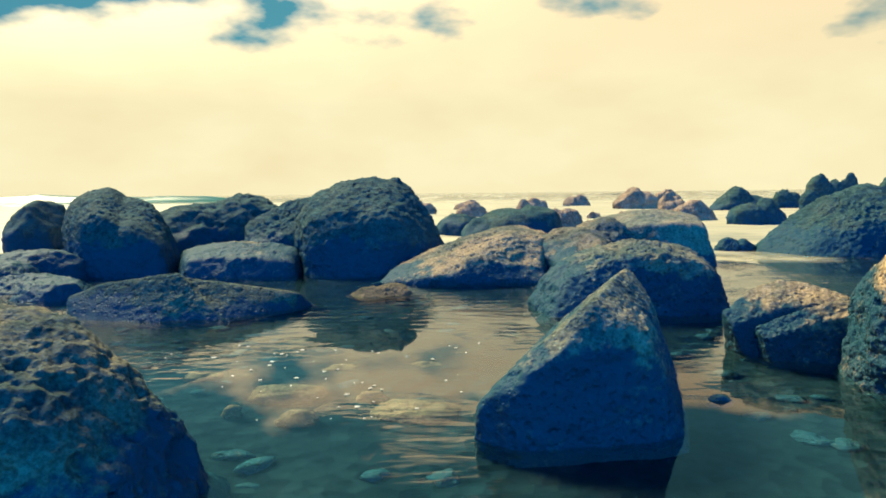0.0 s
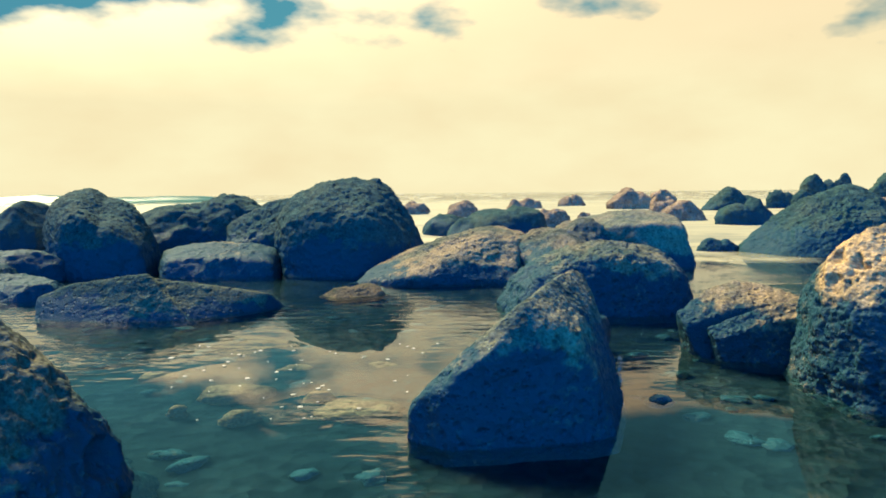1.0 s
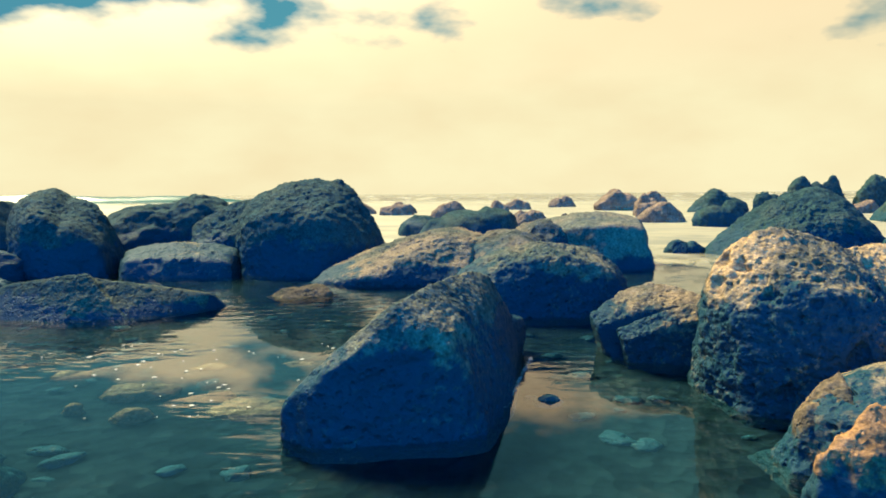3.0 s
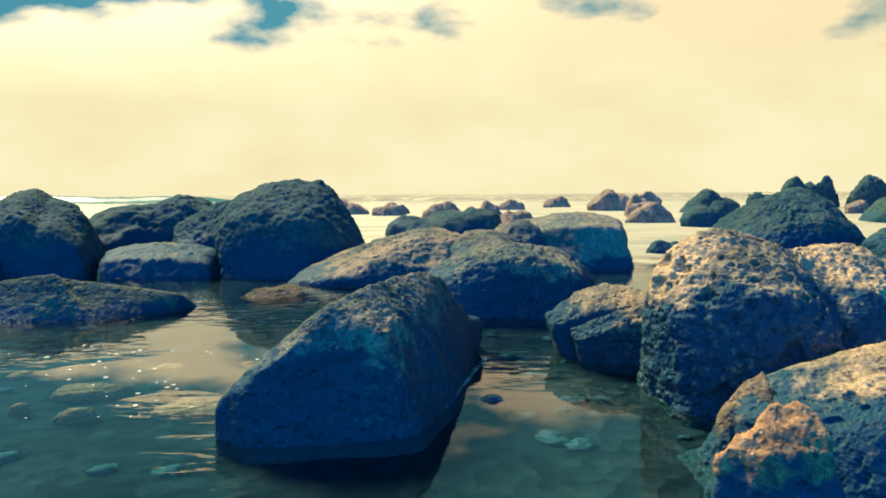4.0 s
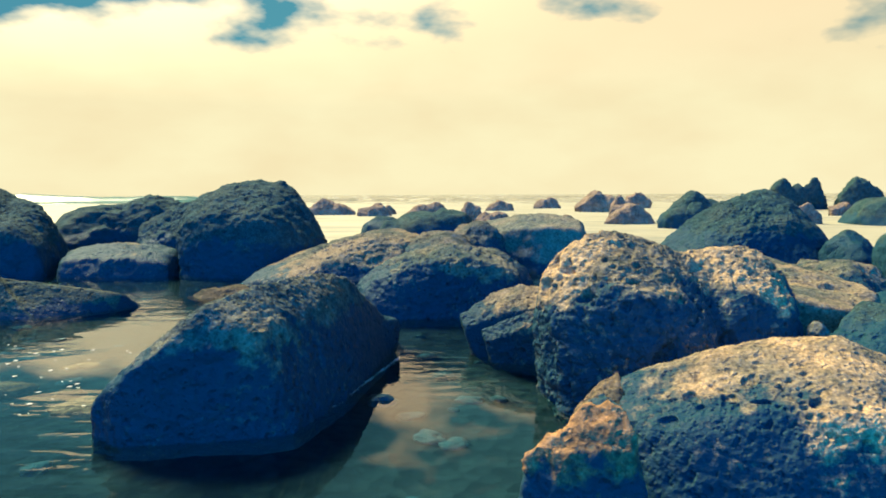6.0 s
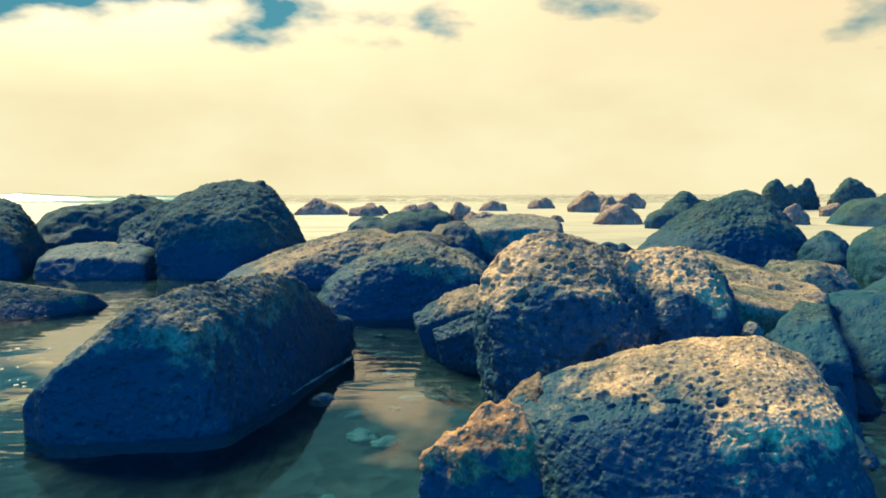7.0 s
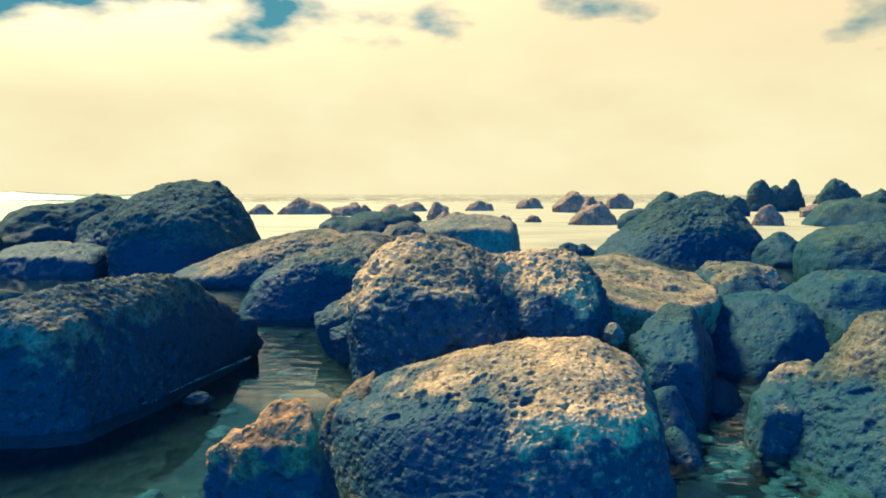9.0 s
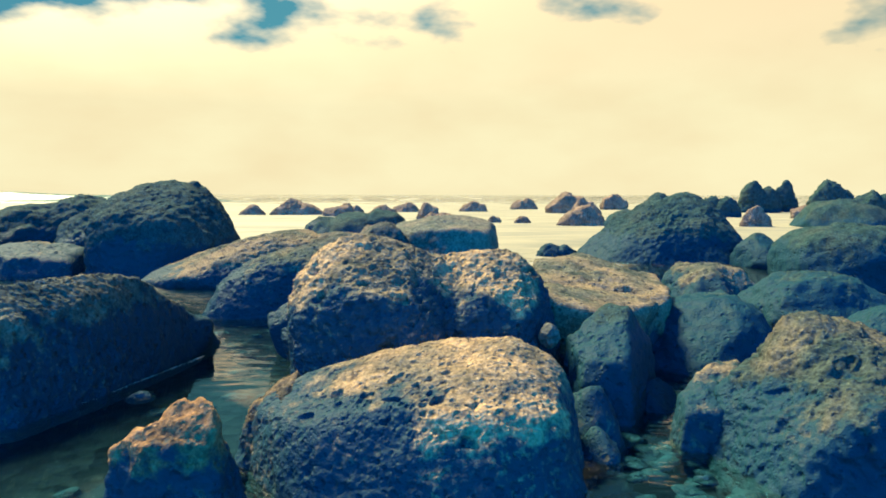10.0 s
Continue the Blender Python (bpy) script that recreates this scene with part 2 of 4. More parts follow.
    t.links.new(silt.outputs[0], open_sea.inputs[2])
    ms = t.nodes.new("ShaderNodeMixShader")
    t.links.new(maths(t, "MULTIPLY", f, maths(t, "SUBTRACT", 1.0, swell)), ms.inputs[0])
    t.links.new(open_sea.outputs[0], ms.inputs[1])
    t.links.new(foam.outputs[0], ms.inputs[2])
    t.links.new(ms.outputs[0], t.nodes["Material Output"].inputs["Surface"])
    return m


WATER = water_material()


def bed_material():
    m = bpy.data.materials.new("silt_and_gravel")
    m.use_nodes = True
    t = m.node_tree
    b = t.nodes["Principled BSDF"]
    geo = t.nodes.new("ShaderNodeNewGeometry")
    n1 = node(t, "ShaderNodeTexNoise", Scale=6.0, Detail=6.0, Roughness=0.6)
    n2 = node(t, "ShaderNodeTexVoronoi", Scale=38.0)
    for n in (n1, n2):
        t.links.new(geo.outputs["Position"], n.inputs["Vector"])
    c = ramp(t, n1.outputs[0], [(0.3, (0.003, 0.010, 0.015, 1)), (0.60, (0.007, 0.018, 0.026, 1)), (0.80, (0.026, 0.034, 0.036, 1))])
    g = ramp(t, n2.outputs["Color"], [(0.2, (0.6, 0.6, 0.6, 1)), (0.8, (1.25, 1.2, 1.1, 1))])
    t.links.new(mix(t, 1.0, c, g, "MULTIPLY"), b.inputs["Base Color"])
    b.inputs["Roughness"].default_value = 0.85
    b.inputs["Specular IOR Level"].default_value = 0.0
    bump = node(t, "ShaderNodeBump", Strength=0.7, Distance=0.01)
    t.links.new(n2.outputs["Distance"], bump.inputs["Height"])
    t.links.new(bump.outputs[0], b.inputs["Normal"])
    return m


BED = bed_material()

# ---- shape tools ----


def hash3(ix, iy, iz, seed):
    h = (ix * 374761393 + iy * 668265263 + iz * 1274126177 + seed * 974634541) & 0xFFFFFFFF
    h = ((h ^ (h >> 13)) * 1103515245) & 0xFFFFFFFF
    h = ((h ^ (h >> 16)) * 2246822519) & 0xFFFFFFFF
    return ((h ^ (h >> 15)) & 0xFFFFFF) / float(0xFFFFFF)


def vnoise(p, seed=0):
    """Smooth value noise, -1 to 1, at the rows of p."""
    i = np.floor(p).astype(np.int64)
    f = p - i
    f = f * f * f * (f * (f * 6 - 15) + 10)
    out = 0
    for dx in (0, 1):
        wx = f[:, 0] if dx else 1 - f[:, 0]
        for dy in (0, 1):
            wy = f[:, 1] if dy else 1 - f[:, 1]
            for dz in (0, 1):
                wz = f[:, 2] if dz else 1 - f[:, 2]
                out = out + wx * wy * wz * hash3(i[:, 0] + dx, i[:, 1] + dy, i[:, 2] + dz, seed)
    return out * 2 - 1


def fbm(p, octaves, seed=0, gain=0.5):
    total, amp = 0, 1.0
    for o in range(octaves):
        total = total + amp * vnoise(p * 2.03 ** o + 17.3 * o, seed + o)
        amp *= gain
    return total


def worley(p, seed=0):
    """Distance to the nearest scattered point, and that point's own random number."""
    i = np.floor(p).astype(np.int64)
    best = np.full(len(p), 9.0)
    own = np.zeros(len(p))
    for dx in (-1, 0, 1):
        for dy in (-1, 0, 1):
            for dz in (-1, 0, 1):
                c = i + (dx, dy, dz)
                a = [hash3(c[:, 0], c[:, 1], c[:, 2], seed + k) for k in (1, 2, 3)]
                d = np.sqrt(sum((c[:, k] + a[k] - p[:, k]) ** 2 for k in range(3)))
                near = d < best
                best = np.where(near, d, best)
                own = np.where(near, hash3(c[:, 0], c[:, 1], c[:, 2], seed + 9), own)
    return best, own


SPHERES = {}


def sphere(level):
    """Vertices and faces of a fine ball, made once for each level."""
    if level not in SPHERES:
        bm = bmesh.new()
        bmesh.ops.create_icosphere(bm, subdivisions=level, radius=1.0)
        v = np.array([x.co[:] for x in bm.verts])
        f = np.array([[x.index for x in y.verts] for y in bm.faces], dtype=np.int32)
        bm.free()
        SPHERES[level] = (v / np.linalg.norm(v, axis=1)[:, None], f)
    return SPHERES[level]


def hull_planes(corners):
    bm = bmesh.new()
    for c in corners:
        bm.verts.new(c)
    bmesh.ops.convex_hull(bm, input=bm.verts)
    bm.normal_update()
    out = [(np.array(f.normal), f.normal.dot(f.verts[0].co)) for f in bm.faces]
    bm.free()
    return out


def mesh_object(name, verts, faces, material):
    me = bpy.data.meshes.new(name)
    me.vertices.add(len(verts))
    me.vertices.foreach_set("co", np.asarray(verts, dtype=np.float32).ravel())
    n = faces.shape[1]
    me.loops.add(faces.size)
    me.loops.foreach_set("vertex_index", np.asarray(faces, dtype=np.int32).ravel())
    me.polygons.add(len(faces))
    me.polygons.foreach_set("loop_start", np.arange(0, faces.size, n, dtype=np.int32))
    me.polygons.foreach_set("use_smooth", np.ones(len(faces), dtype=bool))
    me.update(calc_edges=True)
    me.materials.append(material)
    return new(name, me)


def around(x, y, points):
    """Points of the shore taken from the boulder's own base."""
    return [(a - x, b - y, c) for a, b, c in points]


def rock(name, label, x, y, lumps=(), corners=(), more=(), centre=None, level=5, seed=1, power=2.6, blend=0.05, facets=10, edge=60.0,
         rough=1.0, grain=1.0, pits=0.0, pit_size=0.03, pit_share=(0.45, 0.35, 0.80), material=None, group="", category="rock"):
    """A boulder at x, y. lumps: rounded masses (dx, dy, z, rx, ry, rz) that grow together; corners: the angular block's own
    corners; more: further blocks grown on to it; facets: flat breaks; edge: how sharp the block's edges are; pits: depth of open holes."""
    d, faces = sphere(level)
    rnd = random.Random(seed)
    lumps = [np.array(l, dtype=float) for l in lumps]
    blocks = [hull_planes(c) for c in ([corners] if corners else []) + list(more)]
    if centre is None:
        if corners:
            centre = np.mean(np.array(corners), axis=0)
        else:
            w = sum(l[3] * l[5] for l in lumps)
            centre = sum(l[:3] * l[3] * l[5] for l in lumps) / w
    centre = np.array(centre, dtype=float)
    if corners:
        size = 0.5 * max(np.ptp(np.array(corners), axis=0))
    else:
        size = max(max(l[3:6]) for l in lumps)
    cuts = []
    for k in range(0 if corners else facets):
        n = Vector((rnd.uniform(-1, 1), rnd.uniform(-1, 0.7), rnd.uniform(-0.2, 1))).normalized()
        cuts.append((np.array(n), rnd.uniform(0.80, 0.95)))

    def join(f, g):
        if f is None:
            return g
        h = np.clip(0.5 + 0.5 * (g - f) / (blend * size * 2), 0, 1)
        return g * (1 - h) + f * h - blend * size * 2 * h * (1 - h)

    def field(p):
        f = None
        for l in lumps:
            q = np.abs((p - l[:3]) / l[3:6])
            f = join(f, ((q ** power).sum(axis=1) ** (1 / power) - 1) * min(l[3:6]))
        for planes in blocks:
            k = edge / size
            s = np.stack([p @ n - o for n, o in planes])
            mx = s.max(axis=0)
            f = join(f, mx + np.log(np.exp((s - mx) * k).sum(axis=0)) / k - 1.0 * size / edge)
        return f

    lo, hi = np.zeros(len(d)), np.full(len(d), 6.0 * size + 0.5)
    for _ in range(15):
        r = 0.5 * (lo + hi)
        inside = field(centre + d * r[:, None]) < 0
        lo, hi = np.where(inside, r, lo), np.where(inside, hi, r)
    r = 0.5 * (lo + hi)
    p = centre + d * r[:, None]
    for n, o in cuts:
        reach = ((p - centre) @ n).max() * o
        over = (p - centre) @ n - reach
        back = np.clip(over, 0, None) / np.clip(d @ n, 0.25, None)
        r = r - back * 0.92
        p = centre + d * r[:, None]
    s = p / size
    off = seed * 3.71
    r = r + size * rough * (0.034 * fbm(s * 1.7 + off, 3, seed) + 0.016 * fbm(s * 6.0 + off, 4, seed + 5, 0.55))
    r = r + size * rough * 0.022 * (0.5 - np.abs(fbm(s * 4.3 + off, 4, seed + 21)))
    # hairline cracks and the steps of broken layers
    r = r - size * rough * 0.012 * np.clip(1 - np.abs(vnoise(s * 2.3 + off, seed + 31)) * 14, 0, 1)
    layer = s @ np.array([0.25, 0.15, 1.0]) * 7.0 + 1.2 * vnoise(s * 2.0 + off, seed + 33)
    r = r + size * rough * 0.010 * (np.clip((layer - np.floor(layer)) * 5.0, 0, 1) - 0.5)
    p = centre + d * r[:, None]
    if grain:
        r = r + 0.0026 * grain * fbm(p * 55.0 + off, 4, seed + 12, 0.6)
    if pits:
        where = np.clip(0.5 + 4.0 * (vnoise(p * 7.0 + off, seed + 3) + 0.15), 0, 1)
        for k, (sz, dep) in enumerate(((1.0, 1.0), (0.5, 0.5), (1.9, 1.7))):
            q = p / (pit_size * 2.1 * sz)
            w, own = worley(q + 0.22 * vnoise(q * 2.1, seed + 50 + k)[:, None], seed + 40 + k)
            rad = 0.16 + 0.26 * own
            r = r - pits * dep * np.clip(1.0 - (w / rad) ** 4, 0, 1) ** 0.7 * (own > pit_share[k]) * (where if k == 0 else 1)
    p = centre + d * r[:, None]
    ob = mesh_object(name, p, faces, material or ROCK_DARK)
    ob.location = (x, y, 0)
    return tagged(ob, label, category, group)


# ---- ground and water ----


def build_ground():
    """The bed: a shallow floor under the pool, falling away seaward, a shingle bank behind."""
    u = np.concatenate([[-3000, -600, -150, -50, -20], np.linspace(-10, 12, 130), [20, 50, 150, 600, 3000]])
    v = np.concatenate([[-3000, -600, -150, -50, -18], np.linspace(-8, 14, 130), [20, 40, 90, 300, 1000, 3000]])
    X, Y = np.meshgrid(u, v)
    P = np.stack([X.ravel(), Y.ravel(), np.zeros(X.size)], axis=1)
    z = -0.085 + 0.03 * fbm(P * 1.3, 4, 77)
    z = z - np.clip((P[:, 1] - 4.0) * 0.06, 0, 2.5)
    z = z + np.clip((-30.0 - P[:, 1]) * 0.05, 0, 1.5)
    P[:, 2] = z
    n, m = len(u), len(v)
    a = (np.arange(m - 1)[:, None] * n + np.arange(n - 1)[None, :]).ravel()
    F = np.stack([a, a + 1, a + n + 1, a + n], axis=1)
    ob = mesh_object("ground", P, F, BED)
    tagged(ob, "silty sea bed with scattered gravel under shallow water", "ground", kind="structure")


def build_water():
    """The sea's surface from the still pool to the horizon, with low swells offshore."""
    u = np.concatenate([[-3500, -1500, -600, -250, -120], np.linspace(-45, 60, 190), [140, 250, 600, 1500, 3500]])
    v = np.concatenate([[-45.0, -9.0, 0.0], np.linspace(0.5, 12, 40), np.linspace(12.6, 24.0, 40), np.linspace(24.15, 27.6, 34), np.linspace(28.0, 70, 80), [90, 140, 250, 600, 1500, 3500]])
    X, Y = np.meshgrid(u, v)
    P = np.stack([X.ravel(), Y.ravel(), np.zeros(X.size)], axis=1)
    swell = np.clip((P[:, 1] - 12) / 25, 0, 1) * np.clip((400 - P[:, 1]) / 300, 0, 1)
    q = P * np.array([0.045, 0.16, 0])
    P[:, 2] = swell * (0.16 * np.clip(fbm(q, 3, 5), -0.6, 1.2))
    # the wash stands a hand higher over the outer reef
    rise = np.clip((P[:, 1] - 3.6) / 3.0, 0, 1)
    P[:, 2] += 0.075 * rise * rise * (3 - 2 * rise) * np.clip((200 - P[:, 1]) / 120, 0, 1)
    P[:, 2] += np.clip((P[:, 1] - 4) / 4, 0, 1) * swell.clip(0.25, 1) * 0.035 * fbm(P * np.array([0.5, 1.1, 0]), 3, 9) * (P[:, 1] < 80)
    # one swell building offshore
    ridge = P[:, 1] - 26.0 - 0.5 * vnoise(P * np.array([0.3, 0, 0]), 14)
    back = np.where(ridge < 0, 0.42, 1.0)
    P[:, 2] += 0.30 * np.exp(-(np.abs(P[:, 0] + 13.0) / 5.2) ** 4 - (ridge / back) ** 2) * (1 + 0.25 * fbm(P * np.array([0.6, 0.2, 0]), 3, 15))
    n, m = len(u), len(v)
    a = (np.arange(m - 1)[:, None] * n + np.arange(n - 1)[None, :]).ravel()
    F = np.stack([a, a + 1, a + n + 1, a + n], axis=1)
    ob = mesh_object("water", P, F, WATER)
    ob.visible_shadow = False
    tagged(ob, "clear shallow tide pool water running out to a foaming sea", "water", kind="structure")


build_ground()
build_water()

# ---- boulders ----
rock("boulder", "dark rounded boulder standing in the shallows beyond the pool", -2.602, 4.500, lumps=[(0.000, 0.000, 0.093, 0.157, 0.300, 0.233)], seed=3, group='boulders of the shore', power=2.3)
rock("boulder", "tall dark twin-humped boulder behind the tide pool", -1.600, 3.400,
     corners=around(-1.600, 3.400, [(-1.86, 3.40, 0.20), (-1.83, 3.42, 0.325), (-1.70, 3.45, 0.392), (-1.63, 3.42, 0.388), (-1.55, 3.40, 0.350), (-1.66, 3.10, 0.22), (-1.52, 3.04, 0.28), (-1.42, 3.06, 0.20), (-1.62, 3.00, -0.12), (-1.40, 2.97, -0.12), (-1.40, 3.75, -0.12), (-1.90, 3.70, -0.12), (-1.70, 3.70, 0.30)]),
     more=[around(-1.600, 3.400, [(-1.60, 3.40, 0.350), (-1.49, 3.38, 0.352), (-1.41, 3.35, 0.328), (-1.335, 3.32, 0.245), (-1.295, 3.30, 0.10), (-1.36, 3.03, 0.21), (-1.24, 3.06, 0.12), (-1.19, 3.00, -0.12), (-1.50, 2.95, -0.12), (-1.50, 3.10, 0.22), (-1.28, 3.50, -0.12), (-1.60, 3.70, -0.12), (-1.50, 3.60, 0.25)])],
     centre=(0.02, -0.05, 0.1), edge=36, blend=0.012, seed=4, level=7, grain=1.5, rough=0.8, pits=0.003, pit_size=0.022, group='boulders of the shore')
rock("boulder", "rough knobbly dark rock wedged between two larger boulders", -1.226, 4.250, lumps=[(0.000, 0.000, 0.099, 0.268, 0.350, 0.239), (-0.250, -0.150, 0.080, 0.260, 0.300, 0.215), (0.247, -0.050, 0.073, 0.171, 0.300, 0.213)], seed=5, level=6, rough=1.6, pits=0.02, pit_size=0.06, group='boulders of the shore', power=2.2)
rock("boulder", "low blocky grey boulder at the back of the pool", -0.950, 3.150,
     corners=around(-0.950, 3.150, [(-1.24, 3.30, 0.080), (-1.16, 3.30, 0.113), (-0.95, 3.28, 0.132), (-0.80, 3.25, 0.132), (-0.69, 3.20, 0.112), (-0.665, 3.18, 0.08), (-1.10, 3.02, 0.078), (-0.85, 2.99, 0.085), (-0.66, 3.02, 0.070), (-1.12, 2.92, -0.12), (-0.62, 2.92, -0.12), (-0.66, 3.50, -0.12), (-1.28, 3.50, -0.12)]),
     edge=38, seed=6, level=6, rough=1.2, grain=1.5, pits=0.003, pit_size=0.02, material=ROCK_WEDGE, group='boulders of the shore')
rock("boulder", "dark rock leaning against the large domed boulder", -0.780, 3.650,
     corners=around(-0.780, 3.650, [(-1.02, 3.60, 0.20), (-0.92, 3.62, 0.275), (-0.78, 3.65, 0.325), (-0.66, 3.66, 0.33), (-0.95, 3.45, 0.10), (-0.70, 3.42, 0.18), (-1.00, 3.40, -0.12), (-0.60, 3.40, -0.12), (-0.55, 3.95, -0.12), (-1.05, 3.95, -0.12), (-0.60, 3.70, 0.30)]),
     edge=35, seed=70, level=6, rough=1.1, grain=2.0, pits=0.004, pit_size=0.03, group='boulders of the shore')
rock("boulder", "large domed dark boulder, the highest beside the pool", -0.360, 3.320,
     corners=around(-0.360, 3.320, [(-0.72, 3.35, 0.06), (-0.71, 3.35, 0.24), (-0.61, 3.36, 0.380), (-0.45, 3.40, 0.432), (-0.28, 3.40, 0.440), (-0.17, 3.38, 0.408), (-0.075, 3.36, 0.308), (-0.01, 3.34, 0.190), (0.015, 3.30, 0.06), (-0.63, 3.10, 0.22), (-0.45, 3.02, 0.29), (-0.22, 3.00, 0.24), (-0.06, 3.08, 0.12), (-0.58, 2.96, -0.12), (-0.25, 2.90, -0.12), (0.01, 3.08, -0.12), (0.0, 3.70, -0.12), (-0.75, 3.70, -0.12), (-0.60, 3.70, 0.28), (-0.22, 3.70, 0.30)]),
     lumps=[(0.132, 0.080, 0.416, 0.024, 0.022, 0.012)], centre=(-0.05, 0.0, 0.12), edge=19, blend=0.02, seed=7, level=7, rough=0.8, grain=1.5, pits=0.003, pit_size=0.02, group='boulders of the shore')
rock("boulder", "low pointed dark rock lying in the tide pool", -0.800, 2.050,
     corners=around(-0.800, 2.050, [(-1.10, 2.02, 0.055), (-1.00, 2.02, 0.098), (-0.89, 2.01, 0.113), (-0.777, 2.02, 0.128), (-0.60, 1.93, -0.03), (-0.83, 1.90, -0.03), (-1.06, 1.94, -0.03), (-1.12, 2.25, -0.12), (-0.70, 2.28, -0.12), (-0.62, 1.92, -0.12), (-0.83, 1.88, -0.12), (-1.08, 1.93, -0.12)]),
     more=[around(-0.800, 2.050, [(-0.79, 2.03, 0.115), (-0.70, 2.04, 0.090), (-0.60, 2.07, 0.078), (-0.45, 2.14, 0.048), (-0.39, 2.22, -0.04), (-0.62, 1.93, -0.03), (-0.49, 2.05, -0.04), (-0.70, 2.30, -0.08), (-0.80, 2.0, -0.1)])],
     centre=(0.03, -0.01, 0.0), edge=70, blend=0.012, seed=8, level=7, rough=0.30, grain=0.8, pits=0.002, pit_size=0.010, material=ROCK_LOW, group='boulders of the shore')
rock("boulder", "low dark rock awash at the pool's far end", -1.806, 2.700, lumps=[(0.000, 0.000, -0.067, 0.212, 0.250, 0.173)], seed=60, level=6, group='boulders of the shore', power=2.3)
rock("boulder", "low dark rock behind the pointed one", -1.367, 2.450, lumps=[(0.000, 0.000, -0.080, 0.150, 0.180, 0.160)], seed=61, level=6, group='boulders of the shore', power=2.3)
rock("boulder", "low dark rock filling the foot of the twin-humped boulder", -1.740, 2.960, lumps=[(0.000, 0.000, -0.050, 0.250, 0.200, 0.175), (-0.200, 0.050, -0.070, 0.220, 0.200, 0.160)], seed=62, level=6, rough=1.3, group='boulders of the shore', power=2.2)
rock("boulder", "low dark rock awash at the near side of the pool's end", -1.560, 2.620, lumps=[(0.000, 0.000, -0.080, 0.200, 0.130, 0.145), (-0.170, 0.030, -0.090, 0.160, 0.130, 0.140)], seed=63, level=6, rough=1.4, group='boulders of the shore', power=2.2)
rock("boulder", "dark boulder with deep hollows in the near shallows", -0.450, 0.760,
     corners=around(-0.450, 0.760, [(-0.62, 0.85, 0.215), (-0.54, 0.82, 0.228), (-0.45, 0.80, 0.220), (-0.405, 0.80, 0.198), (-0.362, 0.80, 0.150), (-0.302, 0.79, 0.070), (-0.265, 0.78, -0.06), (-0.41, 0.66, 0.140), (-0.335, 0.66, 0.040), (-0.56, 0.62, 0.170), (-0.30, 0.62, -0.12), (-0.62, 0.58, -0.12), (-0.68, 0.90, -0.12), (-0.28, 0.92, -0.12), (-0.50, 0.95, 0.15)]),
     centre=(-0.02, 0.02, 0.05), edge=22, seed=9, level=7, rough=0.8, pits=0.013, pit_size=0.028, pit_share=(0.55, 0.75, 0.70), material=ROCK_MOTTLED, group='boulders of the shore')
rock("stone", "flat ochre stone just breaking the pool's surface", -0.177, 2.450, lumps=[(0.000, 0.000, -0.024, 0.085, 0.080, 0.056), (-0.075, -0.050, -0.026, 0.084, 0.080, 0.054)], seed=10, level=5, rough=1.3, material=ROCK_SUNK, group="stones at the water's edge", power=2.0)
rock("boulder", "wide sloping boulder with a pitted lit flank", -0.265, 2.750,
     corners=[(0.000, 0.000, 0.001), (0.065, 0.110, 0.045), (0.179, 0.230, 0.094), (0.430, 0.370, 0.151), (0.526, 0.450, 0.192), (0.622, 0.500, 0.201), (0.731, 0.450, 0.163), (0.770, 0.350, 0.072), (0.210, -0.110, 0.028), (0.410, -0.010, 0.115), (0.505, 0.110, 0.180), (0.658, 0.090, 0.148), (0.655, -0.090, 0.003), (-0.050, 0.000, -0.150), (0.110, -0.090, -0.150), (0.705, -0.070, -0.150), (0.770, 0.750, -0.150), (0.179, 0.650, -0.150)], seed=11, level=7, rough=0.7, grain=1.5, pits=0.006, pit_size=0.016, material=ROCK_LIT, group='boulders of the shore')
rock("boulder", "pinkish pitted rock slab behind the blocky boulder", 0.546, 2.950, lumps=[(-0.000, 0.000, 0.030, 0.182, 0.300, 0.170), (0.184, 0.250, 0.049, 0.138, 0.200, 0.189)], seed=12, level=6, facets=8, rough=1.5, pits=0.012, pit_size=0.04, material=ROCK_PORE, group='boulders of the shore', power=2.2)
rock("boulder", "big dark block with a rounded shoulder at the pool's edge", 0.580, 2.120,
     corners=around(0.580, 2.120, [(0.265, 2.12, 0.03), (0.335, 2.14, 0.115), (0.41, 2.15, 0.158), (0.50, 2.16, 0.190), (0.65, 2.17, 0.200), (0.755, 2.16, 0.180), (0.825, 2.15, 0.125), (0.865, 2.14, 0.03), (0.35, 1.99, 0.105), (0.48, 1.98, 0.155), (0.62, 1.97, 0.165), (0.74, 1.98, 0.145), (0.81, 2.00, 0.085), (0.28, 1.87, -0.12), (0.50, 1.89, -0.12), (0.79, 1.91, -0.12), (0.89, 2.10, -0.12), (0.87, 2.40, -0.12), (0.30, 2.40, -0.12), (0.40, 2.35, 0.12), (0.75, 2.35, 0.13)]),
     centre=(0.0, 0.0, 0.03), edge=42, seed=13, level=7, rough=0.75, grain=1.5, pits=0.004, pit_size=0.016, material=ROCK_WEDGE, group='boulders of the shore')
